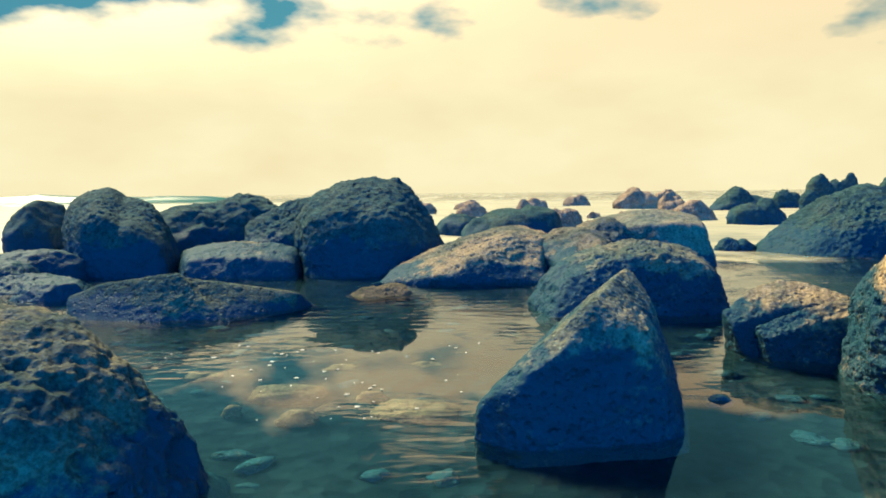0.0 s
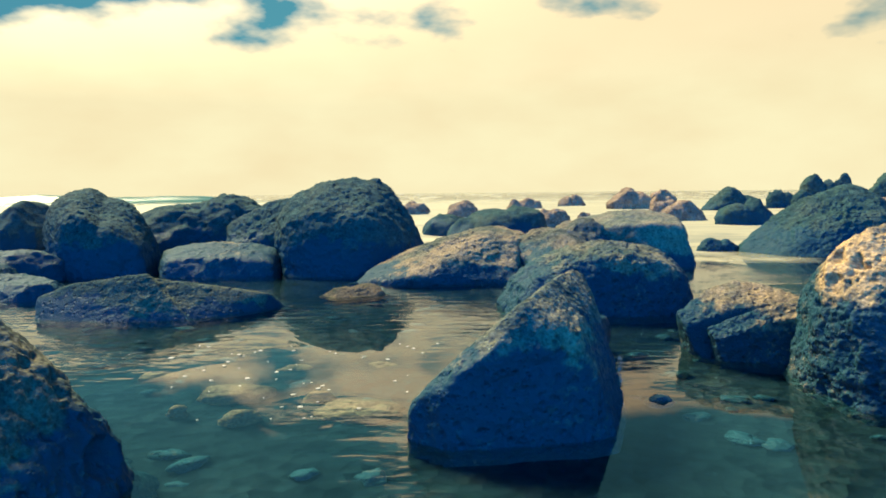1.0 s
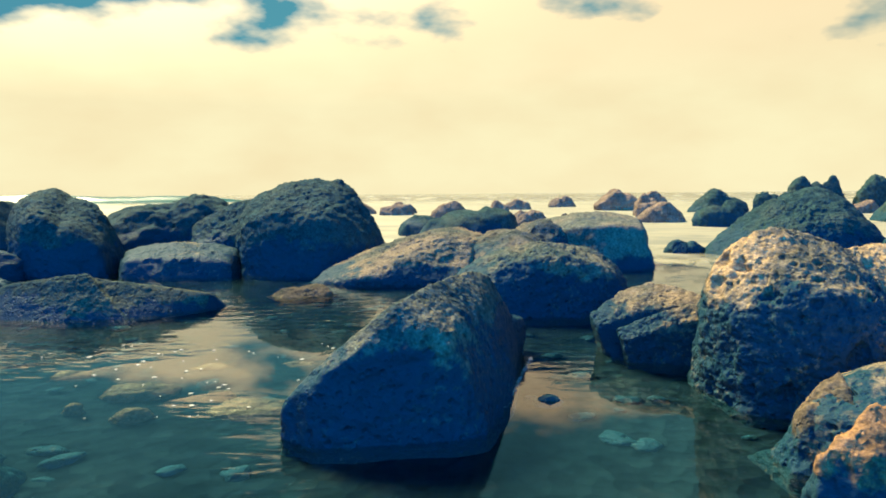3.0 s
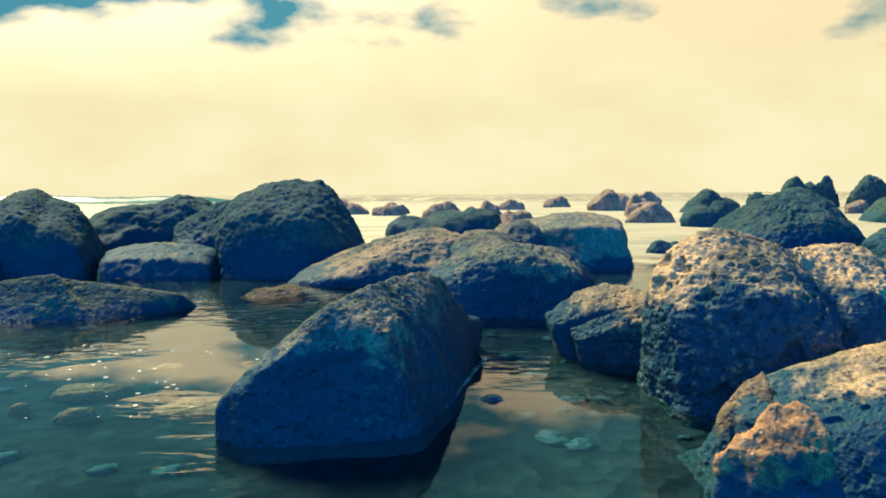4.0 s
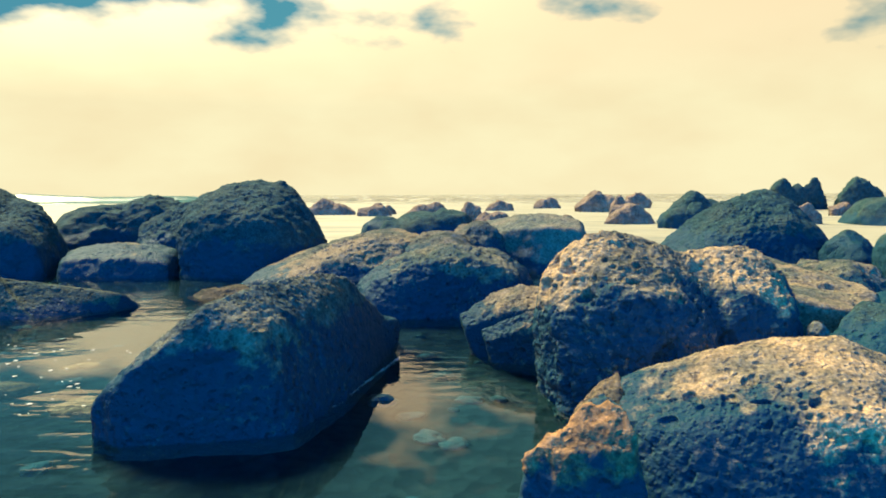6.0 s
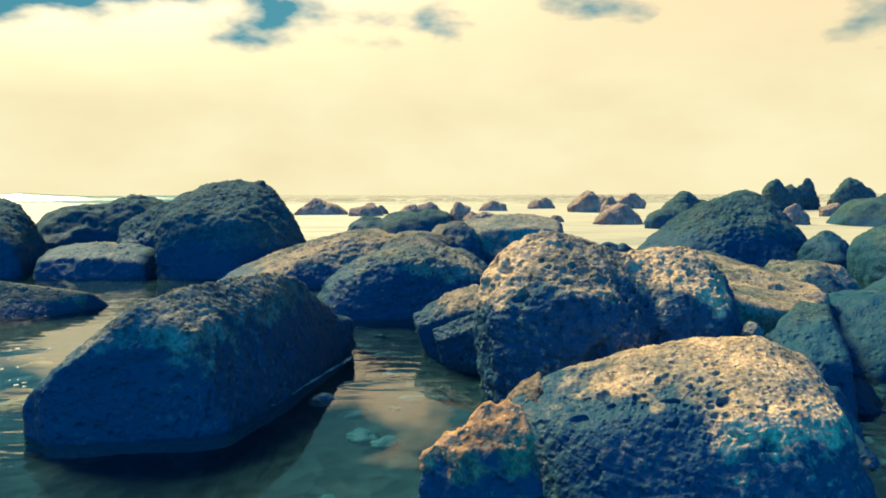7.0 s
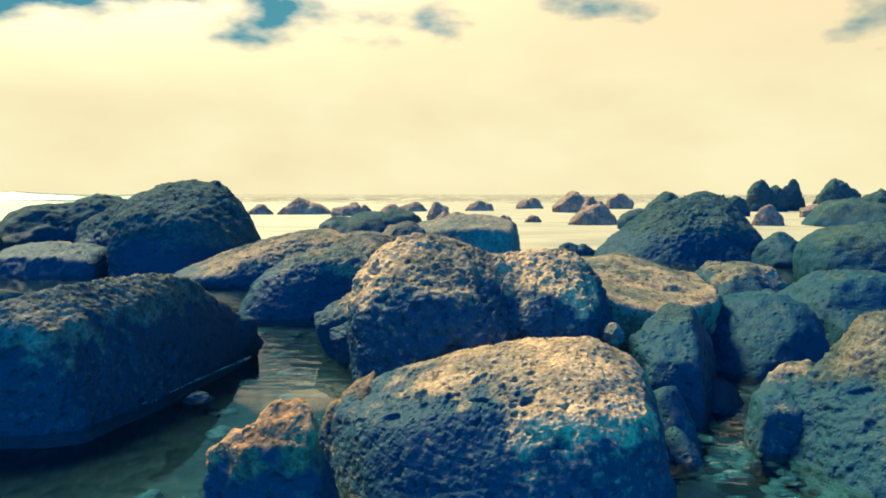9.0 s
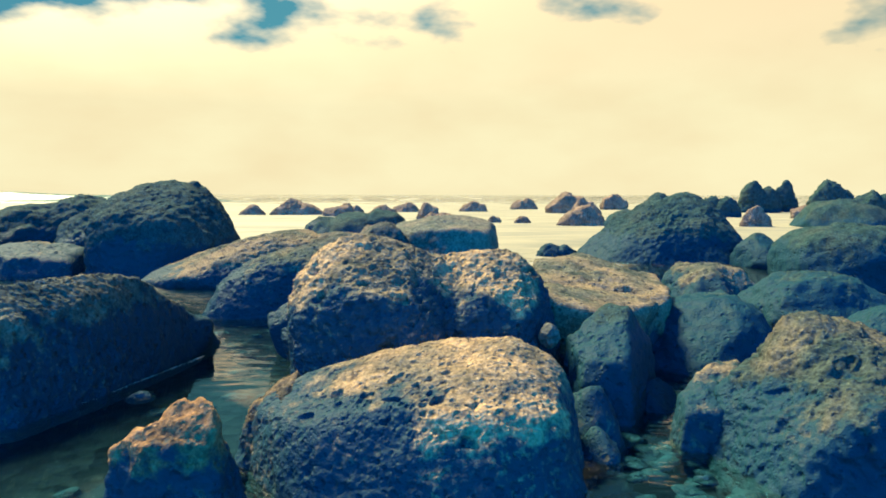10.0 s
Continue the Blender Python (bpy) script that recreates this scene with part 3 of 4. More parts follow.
rock("boulder", "angular wedge-shaped boulder with a speckled sloping top", 0.250, 1.200,
     corners=around(0.250, 1.200, [(0.045, 0.96, 0.050), (0.098, 0.96, 0.107), (0.155, 0.965, 0.157), (0.207, 0.98, 0.195), (0.246, 1.045, 0.208), (0.335, 1.28, 0.206), (0.345, 1.15, 0.162), (0.312, 1.05, 0.152), (0.287, 0.965, 0.142), (0.160, 0.925, 0.135), (0.105, 0.925, 0.093), (0.372, 1.36, 0.186), (0.416, 1.45, 0.114), (0.440, 1.54, 0.06), (0.340, 0.975, 0.02), (0.398, 1.165, 0.02), (0.462, 1.60, 0.0), (0.045, 0.955, -0.13), (0.10, 0.915, -0.13), (0.350, 0.95, -0.13), (0.41, 1.16, -0.13), (0.47, 1.60, -0.13), (0.30, 1.78, -0.13), (0.08, 1.25, -0.13), (0.30, 1.62, 0.06)]),
     lumps=[(0.190, 0.315, 0.040, 0.024, 0.035, 0.038)], centre=(-0.01, 0.0, 0.03), edge=150, blend=0.015, seed=14, level=8, rough=0.26, grain=1.0, pits=0.0012, pit_size=0.007, material=ROCK_WEDGE, group='boulders of the shore')
rock("stone", "small slanting dark stone with a lit upper face", 0.720, 1.470,
     corners=around(0.720, 1.470, [(0.600, 1.49, 0.088), (0.648, 1.51, 0.118), (0.687, 1.53, 0.137), (0.740, 1.53, 0.150), (0.800, 1.51, 0.146), (0.860, 1.47, 0.120), (0.612, 1.46, 0.060), (0.660, 1.45, 0.080), (0.740, 1.44, 0.112), (0.860, 1.42, 0.105), (0.665, 1.50, -0.12), (0.690, 1.44, -0.12), (0.860, 1.40, -0.12), (0.880, 1.62, -0.12), (0.680, 1.62, -0.12)]),
     more=[around(0.720, 1.470, [(0.648, 1.432, 0.064), (0.690, 1.425, 0.086), (0.750, 1.415, 0.112), (0.830, 1.40, 0.124), (0.655, 1.405, 0.045), (0.750, 1.385, 0.085), (0.850, 1.37, 0.100), (0.705, 1.42, -0.12), (0.860, 1.35, -0.12), (0.860, 1.48, -0.12), (0.705, 1.48, -0.12)])],
     centre=(0.02, -0.02, 0.01), edge=110, blend=0.008, seed=15, level=7, rough=0.45, grain=1.1, pits=0.002, pit_size=0.01, material=ROCK_SLAB, group="stones at the water's edge")
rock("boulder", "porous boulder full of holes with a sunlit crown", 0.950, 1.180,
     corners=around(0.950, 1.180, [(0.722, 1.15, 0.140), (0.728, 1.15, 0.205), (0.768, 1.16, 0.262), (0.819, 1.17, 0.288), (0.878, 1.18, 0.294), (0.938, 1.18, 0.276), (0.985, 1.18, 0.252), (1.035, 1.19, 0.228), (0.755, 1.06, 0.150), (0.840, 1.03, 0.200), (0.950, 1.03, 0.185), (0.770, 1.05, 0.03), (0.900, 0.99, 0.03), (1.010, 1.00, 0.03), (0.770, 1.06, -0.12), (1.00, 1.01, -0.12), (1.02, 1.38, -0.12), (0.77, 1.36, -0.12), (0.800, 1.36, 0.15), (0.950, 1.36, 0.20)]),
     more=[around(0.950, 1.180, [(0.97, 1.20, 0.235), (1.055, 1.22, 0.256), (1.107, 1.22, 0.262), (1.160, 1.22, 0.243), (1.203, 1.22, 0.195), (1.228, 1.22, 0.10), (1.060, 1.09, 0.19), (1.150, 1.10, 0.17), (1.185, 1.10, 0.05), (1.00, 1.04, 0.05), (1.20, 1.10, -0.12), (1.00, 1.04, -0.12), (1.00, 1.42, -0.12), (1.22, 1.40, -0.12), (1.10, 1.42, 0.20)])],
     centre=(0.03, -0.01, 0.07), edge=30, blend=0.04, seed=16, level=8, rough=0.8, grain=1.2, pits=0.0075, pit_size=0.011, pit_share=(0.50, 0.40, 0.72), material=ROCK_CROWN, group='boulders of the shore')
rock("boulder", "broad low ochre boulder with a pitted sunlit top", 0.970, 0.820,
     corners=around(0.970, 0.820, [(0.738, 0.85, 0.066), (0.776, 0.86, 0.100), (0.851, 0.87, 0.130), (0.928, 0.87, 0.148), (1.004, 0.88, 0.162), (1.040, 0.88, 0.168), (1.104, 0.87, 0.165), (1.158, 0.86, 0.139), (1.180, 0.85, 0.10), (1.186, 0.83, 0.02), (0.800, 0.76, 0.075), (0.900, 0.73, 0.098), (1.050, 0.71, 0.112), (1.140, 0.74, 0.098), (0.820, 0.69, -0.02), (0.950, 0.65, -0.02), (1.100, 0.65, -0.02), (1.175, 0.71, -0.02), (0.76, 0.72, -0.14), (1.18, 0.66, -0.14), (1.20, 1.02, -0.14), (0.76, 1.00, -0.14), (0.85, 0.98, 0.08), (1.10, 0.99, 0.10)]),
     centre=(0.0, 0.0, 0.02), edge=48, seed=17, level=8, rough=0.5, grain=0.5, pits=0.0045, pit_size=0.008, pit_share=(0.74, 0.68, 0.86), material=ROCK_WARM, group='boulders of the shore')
rock("stone", "small peaked brown stone beside the low boulder", 0.780, 0.860,
     corners=around(0.780, 0.860, [(0.797, 0.87, 0.114), (0.776, 0.87, 0.102), (0.750, 0.86, 0.086), (0.733, 0.84, 0.070), (0.826, 0.85, 0.080), (0.790, 0.82, 0.085), (0.70, 0.80, -0.10), (0.86, 0.79, -0.10), (0.87, 0.95, -0.10), (0.70, 0.95, -0.10)]),
     centre=(0.0, 0.0, 0.0), edge=90, seed=18, level=6, rough=1.1, grain=1.0, pits=0.003, pit_size=0.009, material=ROCK_ORANGE, group="stones at the water's edge")
rock("stone", "rust-orange stone with a dark wet flank in the channel", 0.710, 0.660,
     corners=around(0.710, 0.660, [(0.713, 0.665, 0.136), (0.745, 0.660, 0.142), (0.760, 0.640, 0.125), (0.680, 0.650, 0.112), (0.650, 0.640, 0.088), (0.63, 0.60, -0.10), (0.785, 0.60, -0.10), (0.79, 0.73, -0.10), (0.64, 0.73, -0.10), (0.70, 0.62, 0.10), (0.75, 0.62, 0.10)]),
     centre=(0.0, 0.0, 0.02), edge=70, seed=218, level=6, rough=1.1, grain=1.0, pits=0.003, pit_size=0.009, material=ROCK_RUST, group="stones at the water's edge")
rock("stone", "smooth sloping grey stone between the boulders", 1.223, 1.120,
     corners=[(0.000, 0.000, 0.105), (0.075, 0.040, 0.164), (0.104, 0.010, 0.167), (0.158, 0.040, 0.096), (0.077, -0.120, 0.099), (0.009, -0.100, 0.089), (-0.032, 0.010, -0.150), (0.077, 0.068, -0.150), (0.119, 0.024, -0.150), (0.198, 0.068, -0.150), (0.080, -0.164, -0.150), (-0.018, -0.135, -0.150)], seed=19, level=6, rough=0.9, group="stones at the water's edge")
rock("boulder", "large dark rounded boulder among smaller stones", 1.564, 1.500, lumps=[(0.000, 0.000, -0.047, 0.111, 0.200, 0.193), (0.067, -0.020, -0.051, 0.093, 0.200, 0.189), (-0.039, -0.080, -0.078, 0.118, 0.160, 0.162)], seed=20, level=6, power=2.5, facets=9, group='boulders of the shore')
rock("boulder", "dark boulder with a warm flat top beside the rounded one", 1.980, 1.750, lumps=[(-0.000, 0.000, 0.005, 0.184, 0.250, 0.145)], seed=21, level=6, power=2.6, facets=8, group='boulders of the shore')
rock("boulder", "dark wet boulder at the landward side of the stones", 1.967, 1.300, lumps=[(0.000, 0.000, -0.049, 0.148, 0.200, 0.191)], seed=37, level=6, power=2.4, facets=8, group='boulders of the shore')
rock("boulder", "mottled pale boulder in the near corner of the shore", 1.560, 0.900,
     corners=around(1.560, 0.900, [(1.381, 0.89, 0.023), (1.408, 0.90, 0.084), (1.455, 0.91, 0.134), (1.502, 0.92, 0.183), (1.545, 0.93, 0.190), (1.640, 0.95, 0.165), (1.76, 0.96, 0.10), (1.42, 0.74, 0.03), (1.50, 0.72, 0.09), (1.60, 0.72, 0.12), (1.72, 0.75, 0.08), (1.36, 0.70, -0.13), (1.75, 0.66, -0.13), (1.85, 1.05, -0.13), (1.40, 1.10, -0.13), (1.60, 1.08, 0.12)]),
     edge=55, seed=22, level=7, rough=0.9, grain=1.4, pits=0.004, pit_size=0.014, material=ROCK_MOTTLED, group='boulders of the shore')
rock("stone", "slanting brown stone propped on the pebbles", 1.358, 0.950,
     corners=[(0.000, 0.000, 0.057), (0.047, 0.020, 0.095), (0.106, 0.030, 0.112), (0.117, 0.020, 0.097), (0.042, -0.080, 0.058), (-0.010, -0.070, 0.054), (-0.023, 0.006, -0.150), (0.045, 0.035, -0.150), (0.131, 0.049, -0.150), (0.147, 0.035, -0.150), (0.038, -0.110, -0.150), (-0.037, -0.095, -0.150)], seed=23, level=6, rough=0.9, material=ROCK_SLAB, group="stones at the water's edge")
rock("stone", "small dark stone at the foot of the low boulder", 1.217, 0.950, lumps=[(0.000, 0.000, -0.071, 0.030, 0.060, 0.169), (0.005, -0.010, -0.085, 0.053, 0.080, 0.155)], seed=24, material=ROCK_SLAB, power=2.2, facets=6, group="stones at the water's edge")
rock("stone", "small pebbled grey stone in the dark gap", 1.369, 1.100, lumps=[(0.000, 0.000, -0.089, 0.056, 0.080, 0.151)], seed=38, rough=1.6, power=2.2, group="stones at the water's edge")
rock("stone", "flat grey stone half buried among pebbles", 1.215, 0.860, lumps=[(0.000, 0.000, -0.092, 0.039, 0.060, 0.148)], seed=25, material=ROCK_PORE, group="stones at the water's edge", power=2.2)
rock("boulder", "flat pale rock shelf with worn ridges", 1.239, 1.700,
     corners=[(0.000, 0.000, 0.192), (0.154, 0.150, 0.197), (0.354, 0.100, 0.143), (0.266, -0.280, 0.129), (0.082, -0.500, 0.136), (-0.053, -0.480, 0.167), (0.024, -0.030, -0.150), (0.151, 0.093, -0.150), (0.314, 0.052, -0.150), (0.242, -0.260, -0.150), (0.091, -0.440, -0.150), (-0.019, -0.424, -0.150)], seed=26, level=6, rough=1.2, pits=0.006, pit_size=0.03, material=ROCK_LIT, group='boulders of the shore')
rock("boulder", "low warm-toned rock beside the flat shelf", 1.943, 2.400, lumps=[(-0.000, 0.000, -0.052, 0.163, 0.300, 0.188)], seed=27, level=6, facets=6, rough=1.4, material=ROCK_LIT, group='boulders of the shore', power=2.2)
rock("boulder", "wide dark mound of rock rising from the foam", 2.300, 3.900,
     corners=around(2.300, 3.900, [(1.79, 3.95, 0.05), (1.985, 3.95, 0.198), (2.10, 3.97, 0.285), (2.245, 4.0, 0.350), (2.44, 4.0, 0.382), (2.60, 3.97, 0.318), (2.71, 3.95, 0.15), (2.00, 3.70, 0.08), (2.20, 3.65, 0.18), (2.45, 3.65, 0.20), (2.65, 3.70, 0.10), (1.75, 3.70, -0.12), (2.10, 3.50, -0.12), (2.50, 3.45, -0.12), (2.78, 3.60, -0.12), (2.78, 4.30, -0.12), (1.80, 4.30, -0.12), (2.40, 4.3, 0.25)]),
     edge=50, seed=28, level=7, rough=1.0, grain=1.8, pits=0.003, pit_size=0.03, group='boulders of the shore')
rock("boulder", "dark triangular rock in front of the mound", 2.651, 3.500, lumps=[(0.000, 0.000, 0.020, 0.146, 0.200, 0.160)], seed=29, power=1.5, group='boulders of the shore')
rock("boulder", "long dark boulder with a flat top", 2.720, 2.800, lumps=[(-0.000, 0.000, 0.049, 0.300, 0.300, 0.189)], seed=30, level=6, power=2.7, facets=8, group='boulders of the shore')
rock("boulder", "dark boulder far out on the shore", 4.666, 6.300, lumps=[(0.000, 0.000, 0.085, 0.377, 0.500, 0.225)], seed=31, group='boulders of the shore', power=2.2)
rock("boulder", "smooth pale boulder washed by the surf", 1.000, 3.450,
     corners=around(1.000, 3.450, [(0.745, 3.50, 0.205), (0.965, 3.56, 0.252), (1.20, 3.52, 0.246), (1.265, 3.45, 0.205), (0.77, 3.30, 0.165), (1.00, 3.20, 0.200), (1.21, 3.24, 0.185), (0.69, 3.25, -0.12), (1.00, 3.10, -0.12), (1.30, 3.20, -0.12), (1.33, 3.80, -0.12), (0.68, 3.80, -0.12), (0.80, 3.75, 0.18), (1.20, 3.75, 0.20)]),
     edge=45, seed=32, level=6, rough=0.8, material=ROCK_SMOOTH, group='boulders of the shore')
rock("boulder", "dark hump of rock in the foam", 0.632, 4.650, lumps=[(0.000, 0.000, 0.073, 0.137, 0.300, 0.213), (-0.184, -0.050, 0.048, 0.198, 0.300, 0.188), (-0.324, -0.100, 0.026, 0.186, 0.300, 0.166)], seed=33, group='boulders of the shore', power=2.6, facets=6, rough=1.4)
rock("boulder", "low dark rock in the foam", 0.124, 5.300, lumps=[(-0.000, 0.000, 0.033, 0.180, 0.300, 0.173)], seed=34, group='boulders of the shore', power=2.0)
rock("boulder", "pointed reddish rock standing in the surf", 0.845, 7.300, lumps=[(-0.000, 0.000, 0.134, 0.070, 0.056, 0.184), (-0.018, 0.000, 0.088, 0.078, 0.062, 0.138), (0.080, 0.000, 0.103, 0.075, 0.060, 0.153)], seed=86, rough=2.2, material=ROCK_FAR, group='rocks out in the surf', power=1.7, level=5, facets=11)
rock("boulder", "jagged brown rock in the surf", 1.041, 5.700, lumps=[(0.000, 0.000, 0.098, 0.100, 0.080, 0.148), (-0.125, 0.000, 0.083, 0.111, 0.089, 0.133), (0.015, 0.000, 0.058, 0.108, 0.086, 0.108)], seed=87, rough=2.2, material=ROCK_FAR, group='rocks out in the surf', power=1.9, level=5, facets=11)
rock("boulder", "dark low rock in the surf", -1.616, 9.600, lumps=[(0.000, 0.000, 0.091, 0.119, 0.095, 0.141), (-0.098, 0.000, 0.072, 0.131, 0.105, 0.122), (0.067, 0.000, 0.064, 0.127, 0.102, 0.114)], seed=88, rough=2.2, material=ROCK_FAR, group='rocks out in the surf', power=1.9, level=5, facets=11)
rock("boulder", "brown broken rock in the surf", -1.063, 9.600, lumps=[(-0.000, 0.000, 0.130, 0.206, 0.165, 0.180), (-0.082, 0.000, 0.091, 0.229, 0.183, 0.141), (0.205, 0.000, 0.099, 0.221, 0.177, 0.149)], seed=89, rough=2.2, material=ROCK_FAR, group='rocks out in the surf', power=1.9, level=5, facets=11)
rock("boulder", "dark low rock in the surf", -0.337, 9.800, lumps=[(0.000, 0.000, 0.098, 0.117, 0.093, 0.148), (0.004, 0.000, 0.064, 0.129, 0.103, 0.114), (0.166, 0.000, 0.083, 0.125, 0.100, 0.133)], seed=90, rough=2.2, material=ROCK_FAR, group='rocks out in the surf', power=1.9, level=5, facets=11)
rock("boulder", "dark low rock in the surf", 0.474, 11.500, lumps=[(0.000, 0.000, 0.089, 0.147, 0.118, 0.139), (-0.142, 0.000, 0.074, 0.163, 0.130, 0.124), (0.063, 0.000, 0.063, 0.158, 0.126, 0.113)], seed=91, rough=2.2, material=ROCK_FAR, group='rocks out in the surf', power=1.9, level=5, facets=11)
rock("boulder", "dark low rock in the surf", 1.541, 12.000, lumps=[(-0.000, 0.000, 0.102, 0.165, 0.132, 0.152), (-0.088, 0.000, 0.077, 0.182, 0.146, 0.127), (0.141, 0.000, 0.078, 0.176, 0.141, 0.128)], seed=92, rough=2.2, material=ROCK_FAR, group='rocks out in the surf', power=1.9, level=5, facets=11)
rock("boulder", "small rock in the foam", 1.539, 7.200, lumps=[(-0.000, 0.000, 0.050, 0.046, 0.037, 0.100), (-0.005, 0.000, 0.038, 0.051, 0.041, 0.088), (0.060, 0.000, 0.043, 0.050, 0.040, 0.093)], seed=93, rough=2.2, material=ROCK_FAR, group='rocks out in the surf', power=1.9, level=5, facets=11)
rock("boulder", "dark low rock in the surf", 2.747, 14.000, lumps=[(-0.000, 0.000, 0.123, 0.157, 0.125, 0.173), (-0.173, 0.000, 0.102, 0.174, 0.139, 0.152), (0.045, 0.000, 0.081, 0.168, 0.134, 0.131)], seed=94, rough=2.2, material=ROCK_FAR, group='rocks out in the surf', power=1.9, level=5, facets=11)
rock("boulder", "small dark rock in the foam", 1.829, 7.100, lumps=[(-0.000, 0.000, 0.057, 0.060, 0.048, 0.107), (-0.041, 0.000, 0.046, 0.067, 0.054, 0.096), (0.043, 0.000, 0.045, 0.065, 0.052, 0.095)], seed=95, rough=2.2, material=ROCK_FAR, group='rocks out in the surf', power=1.9, level=5, facets=11)
rock("boulder", "broad brown rock pile in the surf", 2.919, 10.800, lumps=[(0.000, 0.000, 0.188, 0.215, 0.172, 0.238), (-0.052, 0.000, 0.124, 0.238, 0.191, 0.174), (0.247, 0.000, 0.146, 0.230, 0.184, 0.196)], seed=96, rough=2.2, material=ROCK_FAR, group='rocks out in the surf', power=1.9, level=5, facets=11)
rock("boulder", "small brown rock in the foam", 2.742, 8.000, lumps=[(-0.000, 0.000, 0.111, 0.108, 0.087, 0.161), (-0.135, 0.000, 0.095, 0.120, 0.096, 0.145), (0.017, 0.000, 0.070, 0.116, 0.093, 0.120)], seed=97, rough=2.2, material=ROCK_FAR, group='rocks out in the surf', power=1.9, level=5, facets=11)
rock("boulder", "brown rounded rock in the surf", 4.512, 14.000, lumps=[(0.000, 0.000, 0.181, 0.166, 0.133, 0.231), (-0.135, 0.000, 0.140, 0.184, 0.147, 0.190), (0.098, 0.000, 0.123, 0.178, 0.143, 0.173)], seed=98, rough=2.2, material=ROCK_FAR, group='rocks out in the surf', power=1.9, level=5, facets=11)
rock("boulder", "dark rounded rock far along the shore", 4.728, 9.000, lumps=[(-0.000, 0.000, 0.177, 0.091, 0.073, 0.227), (-0.032, 0.000, 0.122, 0.101, 0.081, 0.172), (0.094, 0.000, 0.133, 0.097, 0.078, 0.183)], seed=99, rough=2.2, material=ROCK_DARK, group='rocks out in the surf', power=1.9, level=5, facets=11)
rock("boulder", "dark peaked boulder far along the shore", 6.122, 11.400, lumps=[(-0.000, 0.000, 0.280, 0.201, 0.161, 0.330), (0.015, 0.000, 0.167, 0.223, 0.178, 0.217), (0.291, 0.000, 0.230, 0.215, 0.172, 0.280)], seed=100, rough=2.2, material=ROCK_DARK, group='rocks out in the surf', power=1.9, level=5, facets=11)
rock("boulder", "brown boulder far along the shore", 6.895, 11.800, lumps=[(-0.000, 0.000, 0.280, 0.143, 0.114, 0.330), (-0.133, 0.000, 0.220, 0.159, 0.127, 0.270), (0.069, 0.000, 0.178, 0.154, 0.123, 0.228)], seed=101, rough=2.2, material=ROCK_DARK, group='rocks out in the surf', power=1.9, level=5, facets=11)
rock("boulder", "dark broad boulder far along the shore", 7.451, 11.500, lumps=[(0.000, 0.000, 0.306, 0.229, 0.183, 0.356), (-0.115, 0.000, 0.215, 0.254, 0.203, 0.265), (0.205, 0.000, 0.218, 0.246, 0.196, 0.268)], seed=102, rough=2.2, material=ROCK_DARK, group='rocks out in the surf', power=1.9, level=5, facets=11)
rock("boulder", "dark rounded boulder far along the shore", 6.858, 9.500, lumps=[(0.000, 0.000, 0.203, 0.218, 0.174, 0.253), (-0.016, 0.000, 0.129, 0.242, 0.193, 0.179), (0.285, 0.000, 0.163, 0.234, 0.187, 0.213)], seed=103, rough=2.2, material=ROCK_DARK, group='rocks out in the surf', power=1.9, level=5, facets=11)
rock("boulder", "reddish stone among dark boulders", 5.570, 8.600, lumps=[(0.000, 0.000, 0.121, 0.091, 0.073, 0.171), (-0.099, 0.000, 0.101, 0.101, 0.081, 0.151), (0.030, 0.000, 0.079, 0.098, 0.078, 0.129)], seed=104, rough=2.2, material=ROCK_FAR, group='rocks out in the surf', power=1.8, level=5, facets=11)
rock("boulder", "reddish stone among dark boulders", 3.939, 6.400, lumps=[(-0.000, 0.000, 0.116, 0.084, 0.067, 0.166), (-0.055, 0.000, 0.088, 0.093, 0.075, 0.138), (0.062, 0.000, 0.083, 0.090, 0.072, 0.133)], seed=105, rough=2.2, material=ROCK_FAR, group='rocks out in the surf', power=1.9, level=5, facets=11)
rock("boulder", "low dark rock in the wash", 1.648, 4.000, lumps=[(0.000, 0.000, 0.011, 0.076, 0.061, 0.061), (-0.019, 0.000, 0.007, 0.084, 0.067, 0.057), (0.087, 0.000, 0.009, 0.081, 0.065, 0.059)], seed=106, rough=2.2, material=ROCK_DARK, group='rocks out in the surf', power=1.9, level=5, facets=11)
rock("boulder", "dark low rock in the surf", 2.755, 5.900, lumps=[(-0.000, 0.000, 0.116, 0.146, 0.117, 0.166), (-0.182, 0.000, 0.097, 0.161, 0.129, 0.147), (0.023, 0.000, 0.065, 0.156, 0.125, 0.115)], seed=107, rough=2.2, material=ROCK_DARK, group='rocks out in the surf', power=1.9, level=5, facets=11)
rock("boulder", "dark low rock in the surf", 2.379, 6.600, lumps=[(-0.000, 0.000, 0.105, 0.146, 0.117, 0.155), (-0.120, 0.000, 0.080, 0.162, 0.130, 0.130), (0.085, 0.000, 0.069, 0.157, 0.126, 0.119)], seed=108, rough=2.2, material=ROCK_FAR, group='rocks out in the surf', power=1.8, level=5, facets=11)
rock("boulder", "dark rounded rock far along the shore", 3.981, 9.500, lumps=[(0.000, 0.000, 0.168, 0.231, 0.185, 0.218), (-0.088, 0.000, 0.108, 0.256, 0.205, 0.158), (0.234, 0.000, 0.118, 0.248, 0.198, 0.168)], seed=109, rough=2.2, material=ROCK_DARK, group='rocks out in the surf', power=1.9, level=5, facets=11)
